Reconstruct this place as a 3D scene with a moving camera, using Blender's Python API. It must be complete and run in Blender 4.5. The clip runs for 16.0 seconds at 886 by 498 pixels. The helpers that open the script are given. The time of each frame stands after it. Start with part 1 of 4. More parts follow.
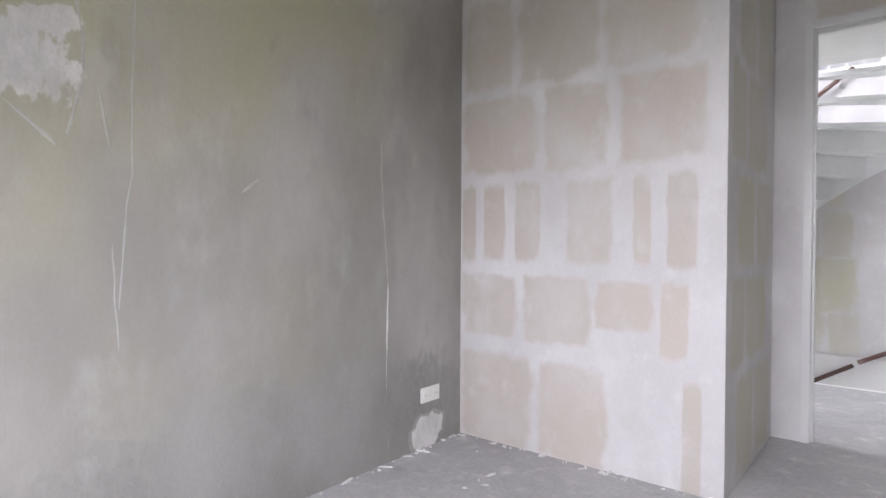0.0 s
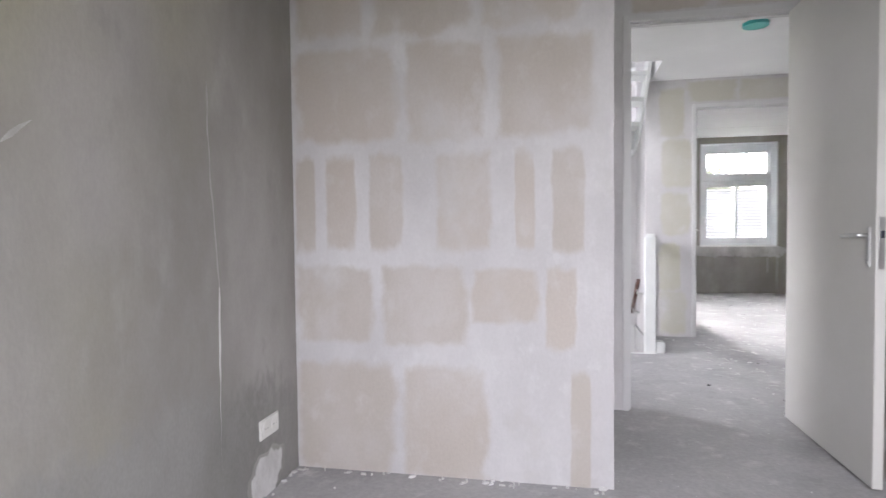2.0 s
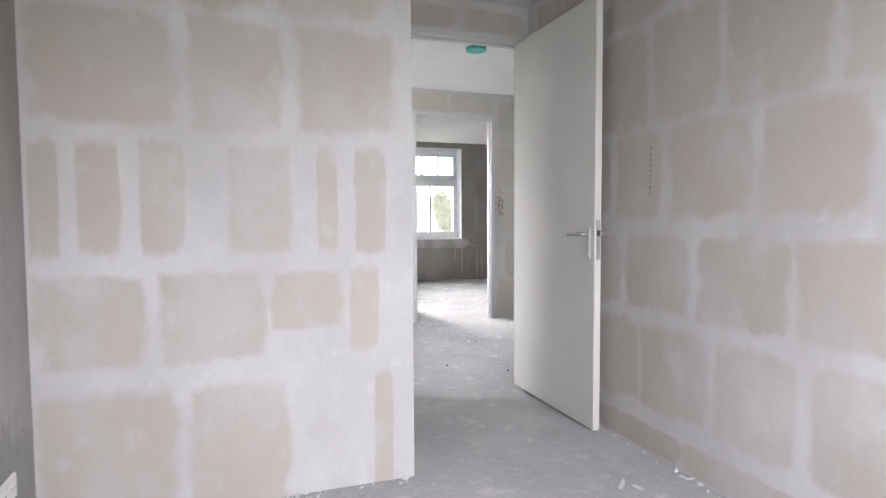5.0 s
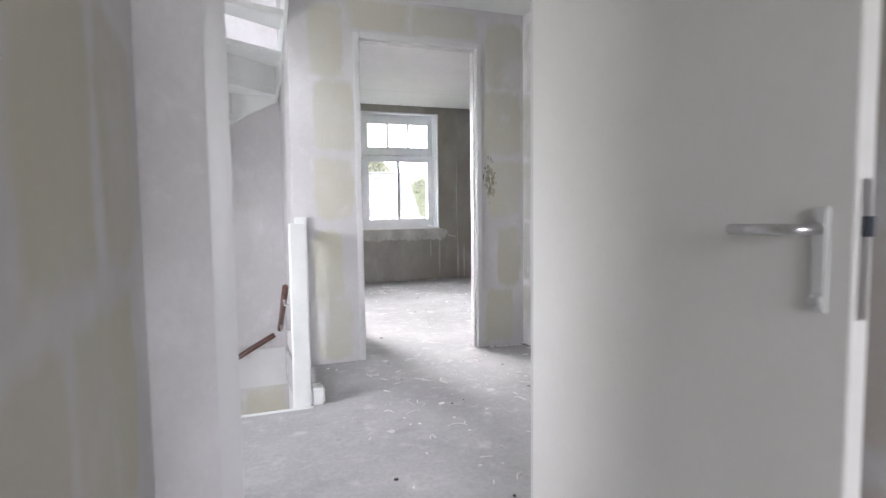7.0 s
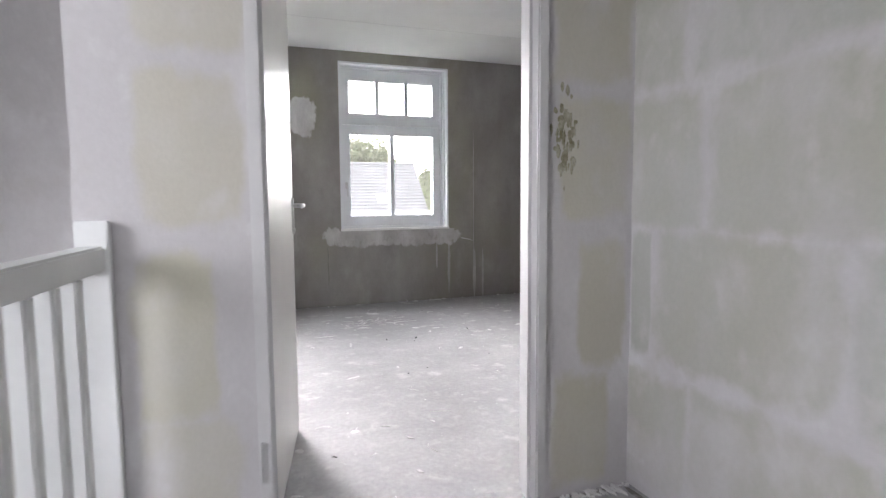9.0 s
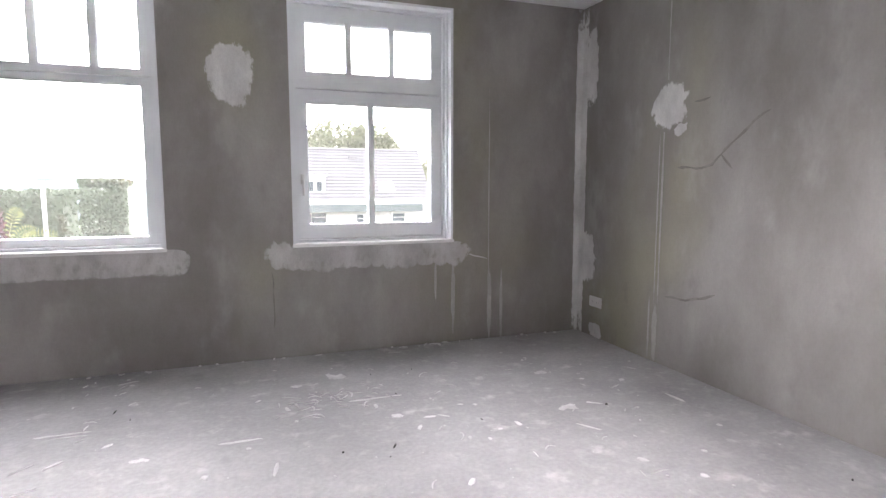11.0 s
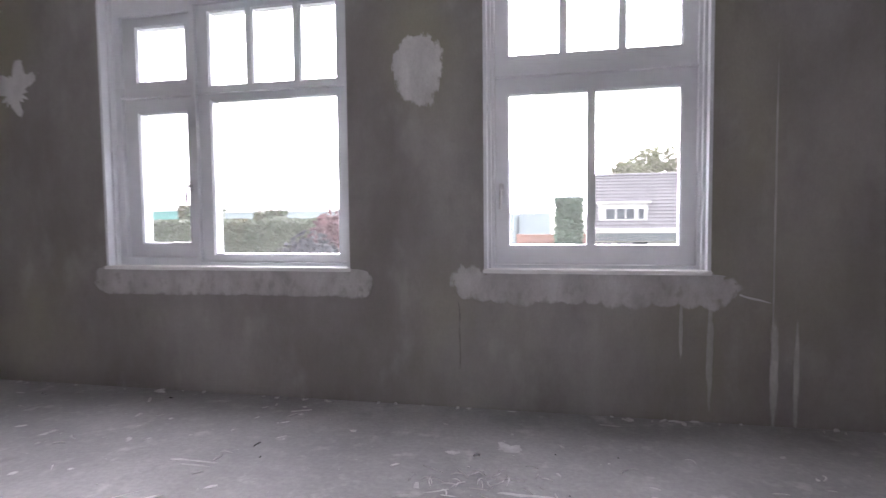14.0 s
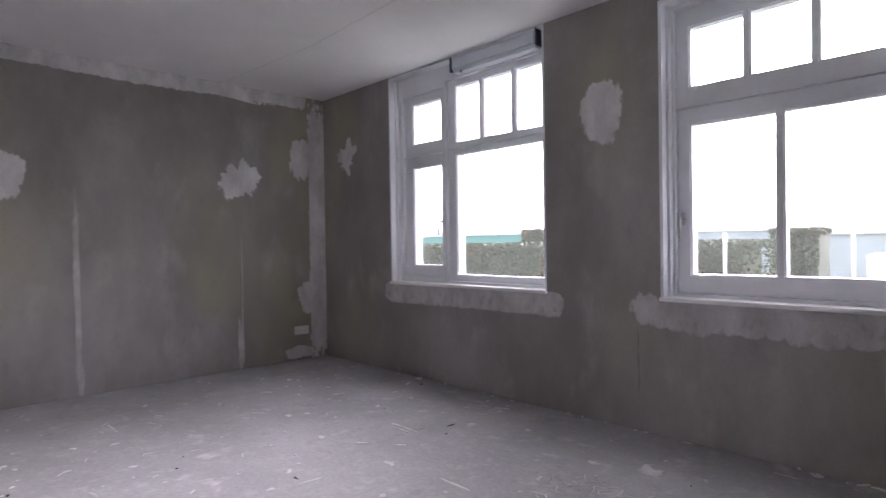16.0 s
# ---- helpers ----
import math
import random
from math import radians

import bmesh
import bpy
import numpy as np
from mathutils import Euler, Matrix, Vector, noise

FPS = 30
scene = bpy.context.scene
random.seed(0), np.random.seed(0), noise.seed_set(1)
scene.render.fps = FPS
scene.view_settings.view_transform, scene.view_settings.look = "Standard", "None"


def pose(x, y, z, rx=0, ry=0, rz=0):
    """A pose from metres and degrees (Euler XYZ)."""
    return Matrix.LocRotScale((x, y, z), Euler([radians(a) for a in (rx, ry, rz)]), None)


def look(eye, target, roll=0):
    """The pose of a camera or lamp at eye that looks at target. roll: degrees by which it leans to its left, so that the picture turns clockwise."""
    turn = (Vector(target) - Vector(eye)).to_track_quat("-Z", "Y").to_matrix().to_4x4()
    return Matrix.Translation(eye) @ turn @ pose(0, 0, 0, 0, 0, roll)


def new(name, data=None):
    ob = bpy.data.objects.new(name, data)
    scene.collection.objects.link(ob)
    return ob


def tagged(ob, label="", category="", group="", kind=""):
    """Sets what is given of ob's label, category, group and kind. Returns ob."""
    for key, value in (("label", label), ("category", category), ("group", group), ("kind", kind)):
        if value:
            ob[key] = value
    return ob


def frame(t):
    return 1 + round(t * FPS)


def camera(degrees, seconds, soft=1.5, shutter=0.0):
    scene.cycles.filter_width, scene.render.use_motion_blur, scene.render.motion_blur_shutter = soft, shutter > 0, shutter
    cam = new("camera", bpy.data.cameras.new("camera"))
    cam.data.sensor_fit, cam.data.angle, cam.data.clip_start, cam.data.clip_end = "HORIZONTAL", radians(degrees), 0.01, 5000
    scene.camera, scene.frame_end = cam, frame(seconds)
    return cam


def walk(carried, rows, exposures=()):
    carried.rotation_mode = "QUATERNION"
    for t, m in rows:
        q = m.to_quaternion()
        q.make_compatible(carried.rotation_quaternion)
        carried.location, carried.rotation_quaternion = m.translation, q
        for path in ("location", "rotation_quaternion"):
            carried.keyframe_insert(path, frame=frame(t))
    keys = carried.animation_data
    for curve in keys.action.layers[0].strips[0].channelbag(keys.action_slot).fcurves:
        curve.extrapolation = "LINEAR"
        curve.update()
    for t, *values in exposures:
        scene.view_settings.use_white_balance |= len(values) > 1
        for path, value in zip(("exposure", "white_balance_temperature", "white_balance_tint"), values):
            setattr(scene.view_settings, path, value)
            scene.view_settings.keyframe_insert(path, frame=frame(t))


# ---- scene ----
cam = camera(75.4, 16.0, soft=1.35, shutter=0.3)
PATH = [
    (0, (2.01, 1.351, 1.114), (0.756, 2.909, 1.088), 0.3),
    (0.5, (1.98, 1.35, 1.12), (0.846, 2.997, 1.081), -0.3),
    (1, (1.778, 1.436, 1.106), (0.726, 3.136, 1.044), -0.6),
    (1.5, (1.512, 1.531, 1.127), (0.72, 3.366, 1.051), -0.7),
    (2, (1.194, 1.557, 1.1), (0.8, 3.516, 1.03), -0.6),
    (2.5, (0.9, 1.466, 1.113), (0.889, 3.465, 1.039), -0.4),
    (3, (0.743, 1.461, 1.132), (1.014, 3.441, 1.055), -0.1),
    (3.5, (0.663, 1.442, 1.143), (1.148, 3.381, 1.063), -0.1),
    (4, (0.643, 1.427, 1.148), (1.229, 3.337, 1.062), -0.2),
    (4.5, (0.647, 1.452, 1.143), (1.282, 3.346, 1.049), -0.2),
    (7, (1.592, 3.612, 1.098), (2.312, 5.472, 0.947), -0.7),
    (7.5, (1.827, 4.231, 1.079), (2.551, 6.089, 0.924), -0.6),
    (8, (2.033, 4.827, 1.08), (2.745, 6.689, 0.917), -0.7),
    (8.5, (2.248, 5.342, 1.077), (2.941, 7.21, 0.908), -0.6),
    (9, (2.429, 5.862, 1.081), (3.123, 7.73, 0.906), -0.4),
    (11.5, (3.187, 7.888, 1.187), (3.849, 9.762, 0.966), 0.2),
    (12, (3.197, 8.024, 1.188), (3.826, 9.911, 0.975), 0.4),
    (12.5, (3.213, 8.146, 1.165), (3.816, 10.041, 0.956), 0.6),
    (13, (3.371, 8.306, 1.134), (3.735, 10.262, 0.928), 0.0),
    (13.5, (3.615, 8.435, 1.092), (3.603, 10.429, 0.932), -0.4),
    (14, (3.926, 8.515, 1.071), (3.503, 10.467, 0.959), -0.6),
    (14.5, (4.268, 8.537, 1.094), (3.478, 10.372, 1.01), -1.0),
    (15, (4.563, 8.628, 1.069), (3.474, 10.305, 1.022), -1.0),
    (15.5, (4.798, 8.629, 1.09), (3.51, 10.159, 1.057), -1.1),
    (16, (4.972, 8.525, 1.106), (3.523, 9.904, 1.085), -0.9),
]
EXPOSURES = [(0.0, 4.2, 6270, 17), (0.6, 4.22, 6270, 17), (1.5, 3.95, 6300, 17), (2.1, 4.05, 6300, 16), (3.0, 4.33, 6300, 15), (4.0, 4.22, 6300, 15), (4.7, 4.2, 6300, 15), (7.0, 4.08, 6260, 15), (7.6, 3.87, 6265, 15), (8.3, 3.82, 6270, 15), (9.2, 3.75, 6300, 17), (11.4, 3.9, 6350, 20), (12.0, 3.75, 6350, 20), (12.6, 3.6, 6300, 20), (13.5, 3.4, 6250, 23), (14.5, 3.26, 6150, 28), (16.0, 2.98, 6150, 28)]
walk(cam, [(t, look(eye, target, roll)) for t, eye, target, roll in PATH], EXPOSURES)

# ---- world and light: a bright overcast sky ----
world = bpy.data.worlds.new("overcast_sky")
scene.world = world
world.use_nodes = True
wn, wl = world.node_tree.nodes, world.node_tree.links
sky = wn.new("ShaderNodeTexSky")
sky.sky_type = "NISHITA"
sky.sun_disc = False
sky.sun_elevation, sky.sun_rotation = radians(21.5), radians(-9.4)
sky.dust_density, sky.ozone_density = 4.0, 1.0
hazy = wn.new("ShaderNodeHueSaturation")
hazy.inputs["Saturation"].default_value = 0.12
wl.new(sky.outputs["Color"], hazy.inputs["Color"])
wl.new(hazy.outputs["Color"], wn["Background"].inputs["Color"])
wn["Background"].inputs["Strength"].default_value = 0.15

sun = new("sun", bpy.data.lights.new("sun", "SUN"))
sun.data.energy, sun.data.angle, sun.data.color = 0.86, radians(112), (1.0, 0.97, 0.93)
sun.matrix_world = look((0, 0, 10), (4.1, -25.0, 0))


def opening_lamp(name, eye, target, width, height, power, spread=180):
    """A lamp for daylight in an opening that the camera never faces; hall and attic openings are added."""
    lamp = new(name, bpy.data.lights.new(name, "AREA"))
    lamp.data.shape, lamp.data.size, lamp.data.size_y = "RECTANGLE", width, height
    lamp.data.energy, lamp.data.color = power, (0.97, 0.98, 1.0)
    lamp.data.spread = radians(spread)
    lamp.matrix_world = look(eye, target)
    return lamp


opening_lamp("daylight_bedroom_window", (1.49, 0.45, 1.6), (1.9, 0.85, 0.2), 1.1, 1.3, 9.6)
opening_lamp("daylight_landing_window", (-0.12, 6.05, 1.6), (2.4, 7.5, 0.4), 1.1, 1.2, 1.95, 110)
# Fill lamp in an added, unseen hall opening, to brighten the lower stairwell.
opening_lamp("fill_lamp_hall", (-0.12, 7.7, -1.3), (1.5, 7.8, -0.6), 0.7, 1.0, 2.2)
# Fill lamp in an added attic opening, out of view, for the stair wall.
opening_lamp("fill_lamp_attic", (1.3, 5.9, 5.19), (1.6, 7.3, 1.5), 1.2, 1.2, 8.0)


# ---- materials ----
def mat(name, a, b, scale=3.0, rough=0.8, bump=0.15, fine=60.0, metal=0.0, c=None, streak=1.0, low=0.35, high=0.7, speck=0.16):
    """Two colours mixed by a broad noise, a third by a second one, fine grain in colour and relief; world-sized."""
    m = bpy.data.materials.new(name)
    m.use_nodes = True
    n, l = m.node_tree.nodes, m.node_tree.links
    bsdf = n["Principled BSDF"]
    geo = n.new("ShaderNodeNewGeometry")
    mapping = n.new("ShaderNodeMapping")
    mapping.inputs["Scale"].default_value = (1, 1, streak)
    l.new(geo.outputs["Position"], mapping.inputs["Vector"])

    def ramp(scale_, detail, lo, hi):
        tex = n.new("ShaderNodeTexNoise")
        tex.inputs["Scale"].default_value, tex.inputs["Detail"].default_value, tex.inputs["Roughness"].default_value = scale_, detail, 0.6
        l.new(mapping.outputs["Vector"], tex.inputs["Vector"])
        r = n.new("ShaderNodeMapRange")
        r.interpolation_type = "SMOOTHSTEP"
        r.inputs["From Min"].default_value, r.inputs["From Max"].default_value = lo, hi
        l.new(tex.outputs["Fac"], r.inputs["Value"])
        return r.outputs["Result"]

    def mix(f, x, y, mode="MIX"):
        node = n.new("ShaderNodeMix")
        node.data_type, node.blend_type = "RGBA", mode
        for value, socket in ((f, node.inputs[0]), (x, node.inputs[6]), (y, node.inputs[7])):
            if isinstance(value, bpy.types.NodeSocket):
                l.new(value, socket)
            elif isinstance(value, (int, float)):
                socket.default_value = value
            else:
                socket.default_value = (*value, 1)
        return node.outputs[2]

    col = mix(ramp(scale, 5, low, high), a, b)
    if c:
        col = mix(ramp(scale * 0.43, 3, 0.5, 0.72), col, c)
    grain = ramp(fine, 3, 0.25, 0.75)
    col = mix(speck, col, mix(grain, (0.25, 0.25, 0.25), (1, 1, 1)), "MULTIPLY")
    l.new(col, bsdf.inputs["Base Color"])
    rr = n.new("ShaderNodeMapRange")
    rr.inputs["To Min"].default_value, rr.inputs["To Max"].default_value = max(0.05, rough - 0.7 * speck), min(1, rough + 0.5 * speck)
    l.new(grain, rr.inputs["Value"])
    l.new(rr.outputs["Result"], bsdf.inputs["Roughness"])
    bsdf.inputs["Metallic"].default_value = metal
    if bump:
        bp = n.new("ShaderNodeBump")
        bp.inputs["Strength"].default_value, bp.inputs["Distance"].default_value = bump, 0.004
        add = n.new("ShaderNodeMath")
        add.operation = "ADD"
        l.new(grain, add.inputs[0])
        l.new(ramp(scale * 4, 4, 0.2, 0.8), add.inputs[1])
        l.new(add.outputs[0], bp.inputs["Height"])
        l.new(bp.outputs["Normal"], bsdf.inputs["Normal"])
    return m, n, l, mix, ramp, bsdf, col


def cement(name):
    """Grey render: tall soft streaks, olive clouds, and smaller pale and dark float marks."""
    m, n, l, mix, ramp, bsdf, col = mat(name, (0.25, 0.238, 0.222), (0.365, 0.353, 0.338), 1.3, 0.85, 0.1, 90, c=(0.365, 0.35, 0.25), streak=0.55, speck=0.1)
    pale = n.new("ShaderNodeMath")
    pale.operation = "MULTIPLY"
    pale.inputs[1].default_value = 0.55
    l.new(ramp(3.1, 7, 0.52, 0.78), pale.inputs[0])
    col = mix(pale.outputs[0], col, (0.45, 0.44, 0.425))
    dark = n.new("ShaderNodeMath")
    dark.operation = "MULTIPLY"
    dark.inputs[1].default_value = 0.5
    l.new(ramp(6.7, 6, 0.56, 0.8), dark.inputs[0])
    col = mix(dark.outputs[0], col, (0.21, 0.205, 0.19))
    l.new(col, bsdf.inputs["Base Color"])
    return m, n, l, mix, ramp, bsdf, col


CEMENT = cement("cement_render")[0]


def filler_colour(n, l, mix, ramp):
    """Trowelled gypsum filler: lilac-grey clouds, thinner warm places, and whiter knife marks."""
    col = mix(ramp(2.2, 5, 0.35, 0.7), (0.52, 0.505, 0.51), (0.61, 0.595, 0.60))
    for scale, lo, hi, strength, tone in ((4.7, 0.55, 0.75, 0.55, (0.68, 0.675, 0.68)), (3.3, 0.58, 0.76, 0.5, (0.50, 0.475, 0.45)), (15.0, 0.58, 0.74, 0.35, (0.66, 0.655, 0.65))):
        amount = n.new("ShaderNodeMath")
        amount.operation = "MULTIPLY"
        amount.inputs[1].default_value = strength
        l.new(ramp(scale, 6, lo, hi), amount.inputs[0])
        col = mix(amount.outputs[0], col, tone)
    return mix(0.07, col, mix(ramp(70, 3, 0.25, 0.75), (0.3, 0.3, 0.3), (1, 1, 1)), "MULTIPLY")


def joint_filler():
    m, n, l, mix, ramp, bsdf, _ = mat("joint_filler", (0.52, 0.505, 0.51), (0.61, 0.595, 0.60), 2.2, 0.9, 0.1, 70, streak=0.7, speck=0.07)
    l.new(filler_colour(n, l, mix, ramp), bsdf.inputs["Base Color"])
    return m


FILLER = joint_filler()
PATCH = mat("filler_patch", (0.58, 0.575, 0.57), (0.82, 0.815, 0.81), 5.0, 0.88, 0.3, 120)[0]
CEILING = mat("white_ceiling", (0.74, 0.74, 0.74), (0.80, 0.80, 0.80), 1.1, 0.9, 0.08, 80, speck=0.03)[0]
WHITE = mat("white_gloss_paint", (0.78, 0.78, 0.78), (0.83, 0.83, 0.82), 1.5, 0.3, 0.0, 40, speck=0.03)[0]
WHITE_FRAME = mat("white_window_paint", (0.72, 0.745, 0.77), (0.78, 0.80, 0.82), 1.7, 0.38, 0.0, 40, speck=0.03)[0]
LEAF_PAINT = mat("primed_door", (0.66, 0.65, 0.62), (0.72, 0.71, 0.685), 0.9, 0.34, 0.0, 60, speck=0.03)[0]
FRAME_PAINT = mat("white_frame_paint", (0.56, 0.555, 0.555), (0.62, 0.615, 0.615), 1.5, 0.42, 0.0, 40, speck=0.04)[0]
STAIR = mat("white_stair_paint", (0.66, 0.67, 0.66), (0.76, 0.77, 0.76), 2.0, 0.45, 0.0, 50, speck=0.03)[0]
CONCRETE = mat("screed_floor", (0.395, 0.39, 0.395), (0.49, 0.485, 0.49), 1.1, 0.86, 0.2, 45, c=(0.335, 0.33, 0.335), speck=0.22)
HANDRAIL = mat("dark_brown_wood", (0.075, 0.035, 0.028), (0.13, 0.062, 0.048), 9.0, 0.35, 0.05, 120)[0]
SATIN = mat("satin_aluminium", (0.56, 0.56, 0.55), (0.62, 0.62, 0.61), 6, 0.42, 0.0, 90, speck=0.03)[0]
STEEL = mat("brushed_steel", (0.62, 0.62, 0.62), (0.66, 0.66, 0.66), 3, 0.3, 0.0, 200, metal=1.0, speck=0.03)[0]
DARK = mat("dark_plastic", (0.03, 0.035, 0.05), (0.05, 0.055, 0.075), 8, 0.4, 0.02, 80)[0]
SOCKET = mat("white_plastic", (0.74, 0.735, 0.71), (0.79, 0.785, 0.76), 4, 0.3, 0.02, 80, speck=0.03)[0]
TEAL = mat("teal_plastic", (0.05, 0.42, 0.40), (0.08, 0.50, 0.47), 12, 0.4, 0.02, 80)[0]
OLIVE = mat("olive_smear", (0.21, 0.195, 0.115), (0.44, 0.42, 0.34), 26, 0.9, 0.4, 120)[0]
CRUMB = mat("black_crumb", (0.02, 0.02, 0.02), (0.06, 0.055, 0.05), 20, 0.9, 0.3, 100)[0]
INK = mat("stamp_ink", (0.28, 0.25, 0.22), (0.40, 0.36, 0.33), 40, 0.9, 0.0, 100)[0]
ALU = mat("anodised_aluminium", (0.56, 0.61, 0.65), (0.63, 0.68, 0.71), 5, 0.35, 0.0, 150, speck=0.03)[0]
ROOF_TILE = mat("grey_roof_tile", (0.175, 0.170, 0.172), (0.225, 0.218, 0.22), 0.7, 0.8, 0.2, 12)[0]
HOUSE_WALL = mat("white_house_wall", (0.56, 0.56, 0.545), (0.64, 0.64, 0.62), 0.8, 0.8, 0.1, 10)[0]
FASCIA = mat("green_fascia", (0.075, 0.10, 0.10), (0.10, 0.125, 0.12), 0.9, 0.5, 0.05, 10)[0]
HOUSE_GLASS = mat("dark_house_window", (0.05, 0.06, 0.07), (0.10, 0.12, 0.13), 1.5, 0.08, 0.0, 10)[0]
HEDGE = mat("hedge_leaf", (0.07, 0.10, 0.055), (0.11, 0.135, 0.085), 1.2, 0.7, 0.1, 20, c=(0.12, 0.10, 0.045))[0]
PURPLE = mat("copper_leaf", (0.09, 0.04, 0.045), (0.16, 0.08, 0.075), 1.5, 0.7, 0.1, 20)[0]
TREE = mat("tree_leaf", (0.13, 0.145, 0.07), (0.19, 0.20, 0.12), 0.8, 0.7, 0.1, 20)[0]
DARK_LEAF = mat("near_black_leaf", (0.03, 0.035, 0.04), (0.05, 0.055, 0.06), 1.2, 0.7, 0.1, 20)[0]
CONIFER = mat("conifer_leaf", (0.085, 0.14, 0.09), (0.11, 0.165, 0.11), 1.2, 0.7, 0.1, 20)[0]
FERN = mat("fern_leaf", (0.24, 0.27, 0.10), (0.30, 0.32, 0.15), 3, 0.6, 0.1, 20)[0]
TEAL_SHED = mat("teal_cladding", (0.10, 0.30, 0.27), (0.13, 0.34, 0.31), 0.3, 0.5, 0.05, 6)[0]
BARK = mat("bark", (0.08, 0.06, 0.045), (0.14, 0.11, 0.085), 4, 0.9, 0.4, 20)[0]
GRASS = mat("grass_ground", (0.08, 0.11, 0.04), (0.12, 0.13, 0.06), 0.4, 0.95, 0.2, 6)[0]
ASPHALT = mat("street_asphalt", (0.05, 0.05, 0.05), (0.08, 0.08, 0.08), 0.6, 0.9, 0.2, 12)[0]
BRICK = mat("red_brick", (0.27, 0.15, 0.11), (0.36, 0.21, 0.16), 1.5, 0.9, 0.2, 12)[0]
SHED = mat("grey_cladding", (0.33, 0.40, 0.41), (0.39, 0.46, 0.47), 0.3, 0.5, 0.05, 6)[0]
SHED_ROOF = mat("pale_shed_roof", (0.62, 0.63, 0.63), (0.70, 0.71, 0.71), 0.3, 0.5, 0.05, 6)[0]


def glass():
    m = bpy.data.materials.new("window_glass")
    m.use_nodes = True
    n, l = m.node_tree.nodes, m.node_tree.links
    n.remove(n["Principled BSDF"])
    clear, gloss, blend, weight, power, amount = (n.new(k) for k in ("ShaderNodeBsdfTransparent", "ShaderNodeBsdfGlossy", "ShaderNodeMixShader", "ShaderNodeLayerWeight", "ShaderNodeMath", "ShaderNodeMath"))
    clear.inputs["Color"].default_value = (0.97, 0.98, 0.975, 1)
    gloss.inputs["Roughness"].default_value = 0.01
    power.operation, amount.operation = "POWER", "MULTIPLY_ADD"
    power.inputs[1].default_value = 5.0
    amount.inputs[1].default_value, amount.inputs[2].default_value = 0.5, 0.03
    l.new(weight.outputs["Facing"], power.inputs[0])
    l.new(power.outputs[0], amount.inputs[0])
    l.new(amount.outputs[0], blend.inputs[0])
    l.new(clear.outputs[0], blend.inputs[1])
    l.new(gloss.outputs[0], blend.inputs[2])
    # A small translucent share imitates the pale veil of glare over the outdoors.
    veil, veiled = n.new("ShaderNodeBsdfTranslucent"), n.new("ShaderNodeMixShader")
    veil.inputs["Color"].default_value = (0.8, 0.8, 0.78, 1)
    veiled.inputs[0].default_value = 0.009
    l.new(blend.outputs[0], veiled.inputs[1])
    l.new(veil.outputs[0], veiled.inputs[2])
    l.new(veiled.outputs[0], n["Material Output"].inputs["Surface"])
    return m


GLASS = glass()


def floor_material():
    """Worn screed: broad cloudy stains, pale trowel splashes and small white specks."""
    m, n, l, mix, ramp, bsdf, col = CONCRETE
    col = mix(ramp(5.5, 6, 0.57, 0.74), col, (0.56, 0.555, 0.55))
    col = mix(ramp(34, 2, 0.72, 0.76), col, (0.70, 0.695, 0.69))
    col = mix(ramp(2.3, 6, 0.60, 0.75), col, (0.31, 0.305, 0.305))
    l.new(col, bsdf.inputs["Base Color"])
    for scale, lo, hi, strength, tone in ((13, 0.5, 0.72, 0.45, (0.53, 0.525, 0.52)), (9, 0.56, 0.74, 0.45, (0.30, 0.295, 0.295))):
        amount = n.new("ShaderNodeMath")
        amount.operation = "MULTIPLY"
        amount.inputs[1].default_value = strength
        l.new(ramp(scale, 6, lo, hi), amount.inputs[0])
        col = mix(amount.outputs[0], col, tone)
    l.new(col, bsdf.inputs["Base Color"])
    bsdf.inputs["Specular IOR Level"].default_value = 0.25
    return m


FLOOR = floor_material()


def block_material(name, a, b, wash):
    """A gypsum block whose rim vanishes under smeared joint filler (the cover attribute is 0 at its rim)."""
    m, n, l, mix, ramp, bsdf, _ = mat(name, a, b, 3.0, 0.88, 0.1, 80, streak=0.7, speck=0.07)
    at = n.new("ShaderNodeAttribute")
    at.attribute_name = "cover"
    info = n.new("ShaderNodeObjectInfo")
    smear = n.new("ShaderNodeMath")
    smear.operation = "MULTIPLY_ADD"
    l.new(ramp(9, 7, 0.25, 0.75), smear.inputs[0])
    smear.inputs[1].default_value = 0.55
    l.new(at.outputs["Fac"], smear.inputs[2])
    edge = n.new("ShaderNodeMapRange")
    edge.interpolation_type = "SMOOTHSTEP"
    edge.inputs["From Min"].default_value, edge.inputs["From Max"].default_value = 0.32, 0.98
    l.new(smear.outputs[0], edge.inputs["Value"])
    tone = mix(info.outputs["Random"], a, b)
    tone = mix(ramp(2.1, 4, 0.42, 0.8), tone, wash)
    tone = mix(0.08, tone, mix(ramp(80, 3, 0.25, 0.75), (0.3, 0.3, 0.3), (1, 1, 1)), "MULTIPLY")
    trowel = n.new("ShaderNodeMath")
    trowel.operation = "MULTIPLY"
    trowel.inputs[1].default_value = 0.6
    l.new(ramp(7.5, 7, 0.54, 0.74), trowel.inputs[0])
    tone = mix(trowel.outputs[0], tone, (0.56, 0.54, 0.535))
    skim = n.new("ShaderNodeMath")
    skim.operation = "MULTIPLY"
    skim.inputs[1].default_value = 0.75
    l.new(ramp(1.7, 6, 0.52, 0.70), skim.inputs[0])
    filler = filler_colour(n, l, mix, ramp)
    base = mix(edge.outputs["Result"], filler, mix(skim.outputs[0], tone, filler))
    l.new(base, bsdf.inputs["Base Color"])
    return m


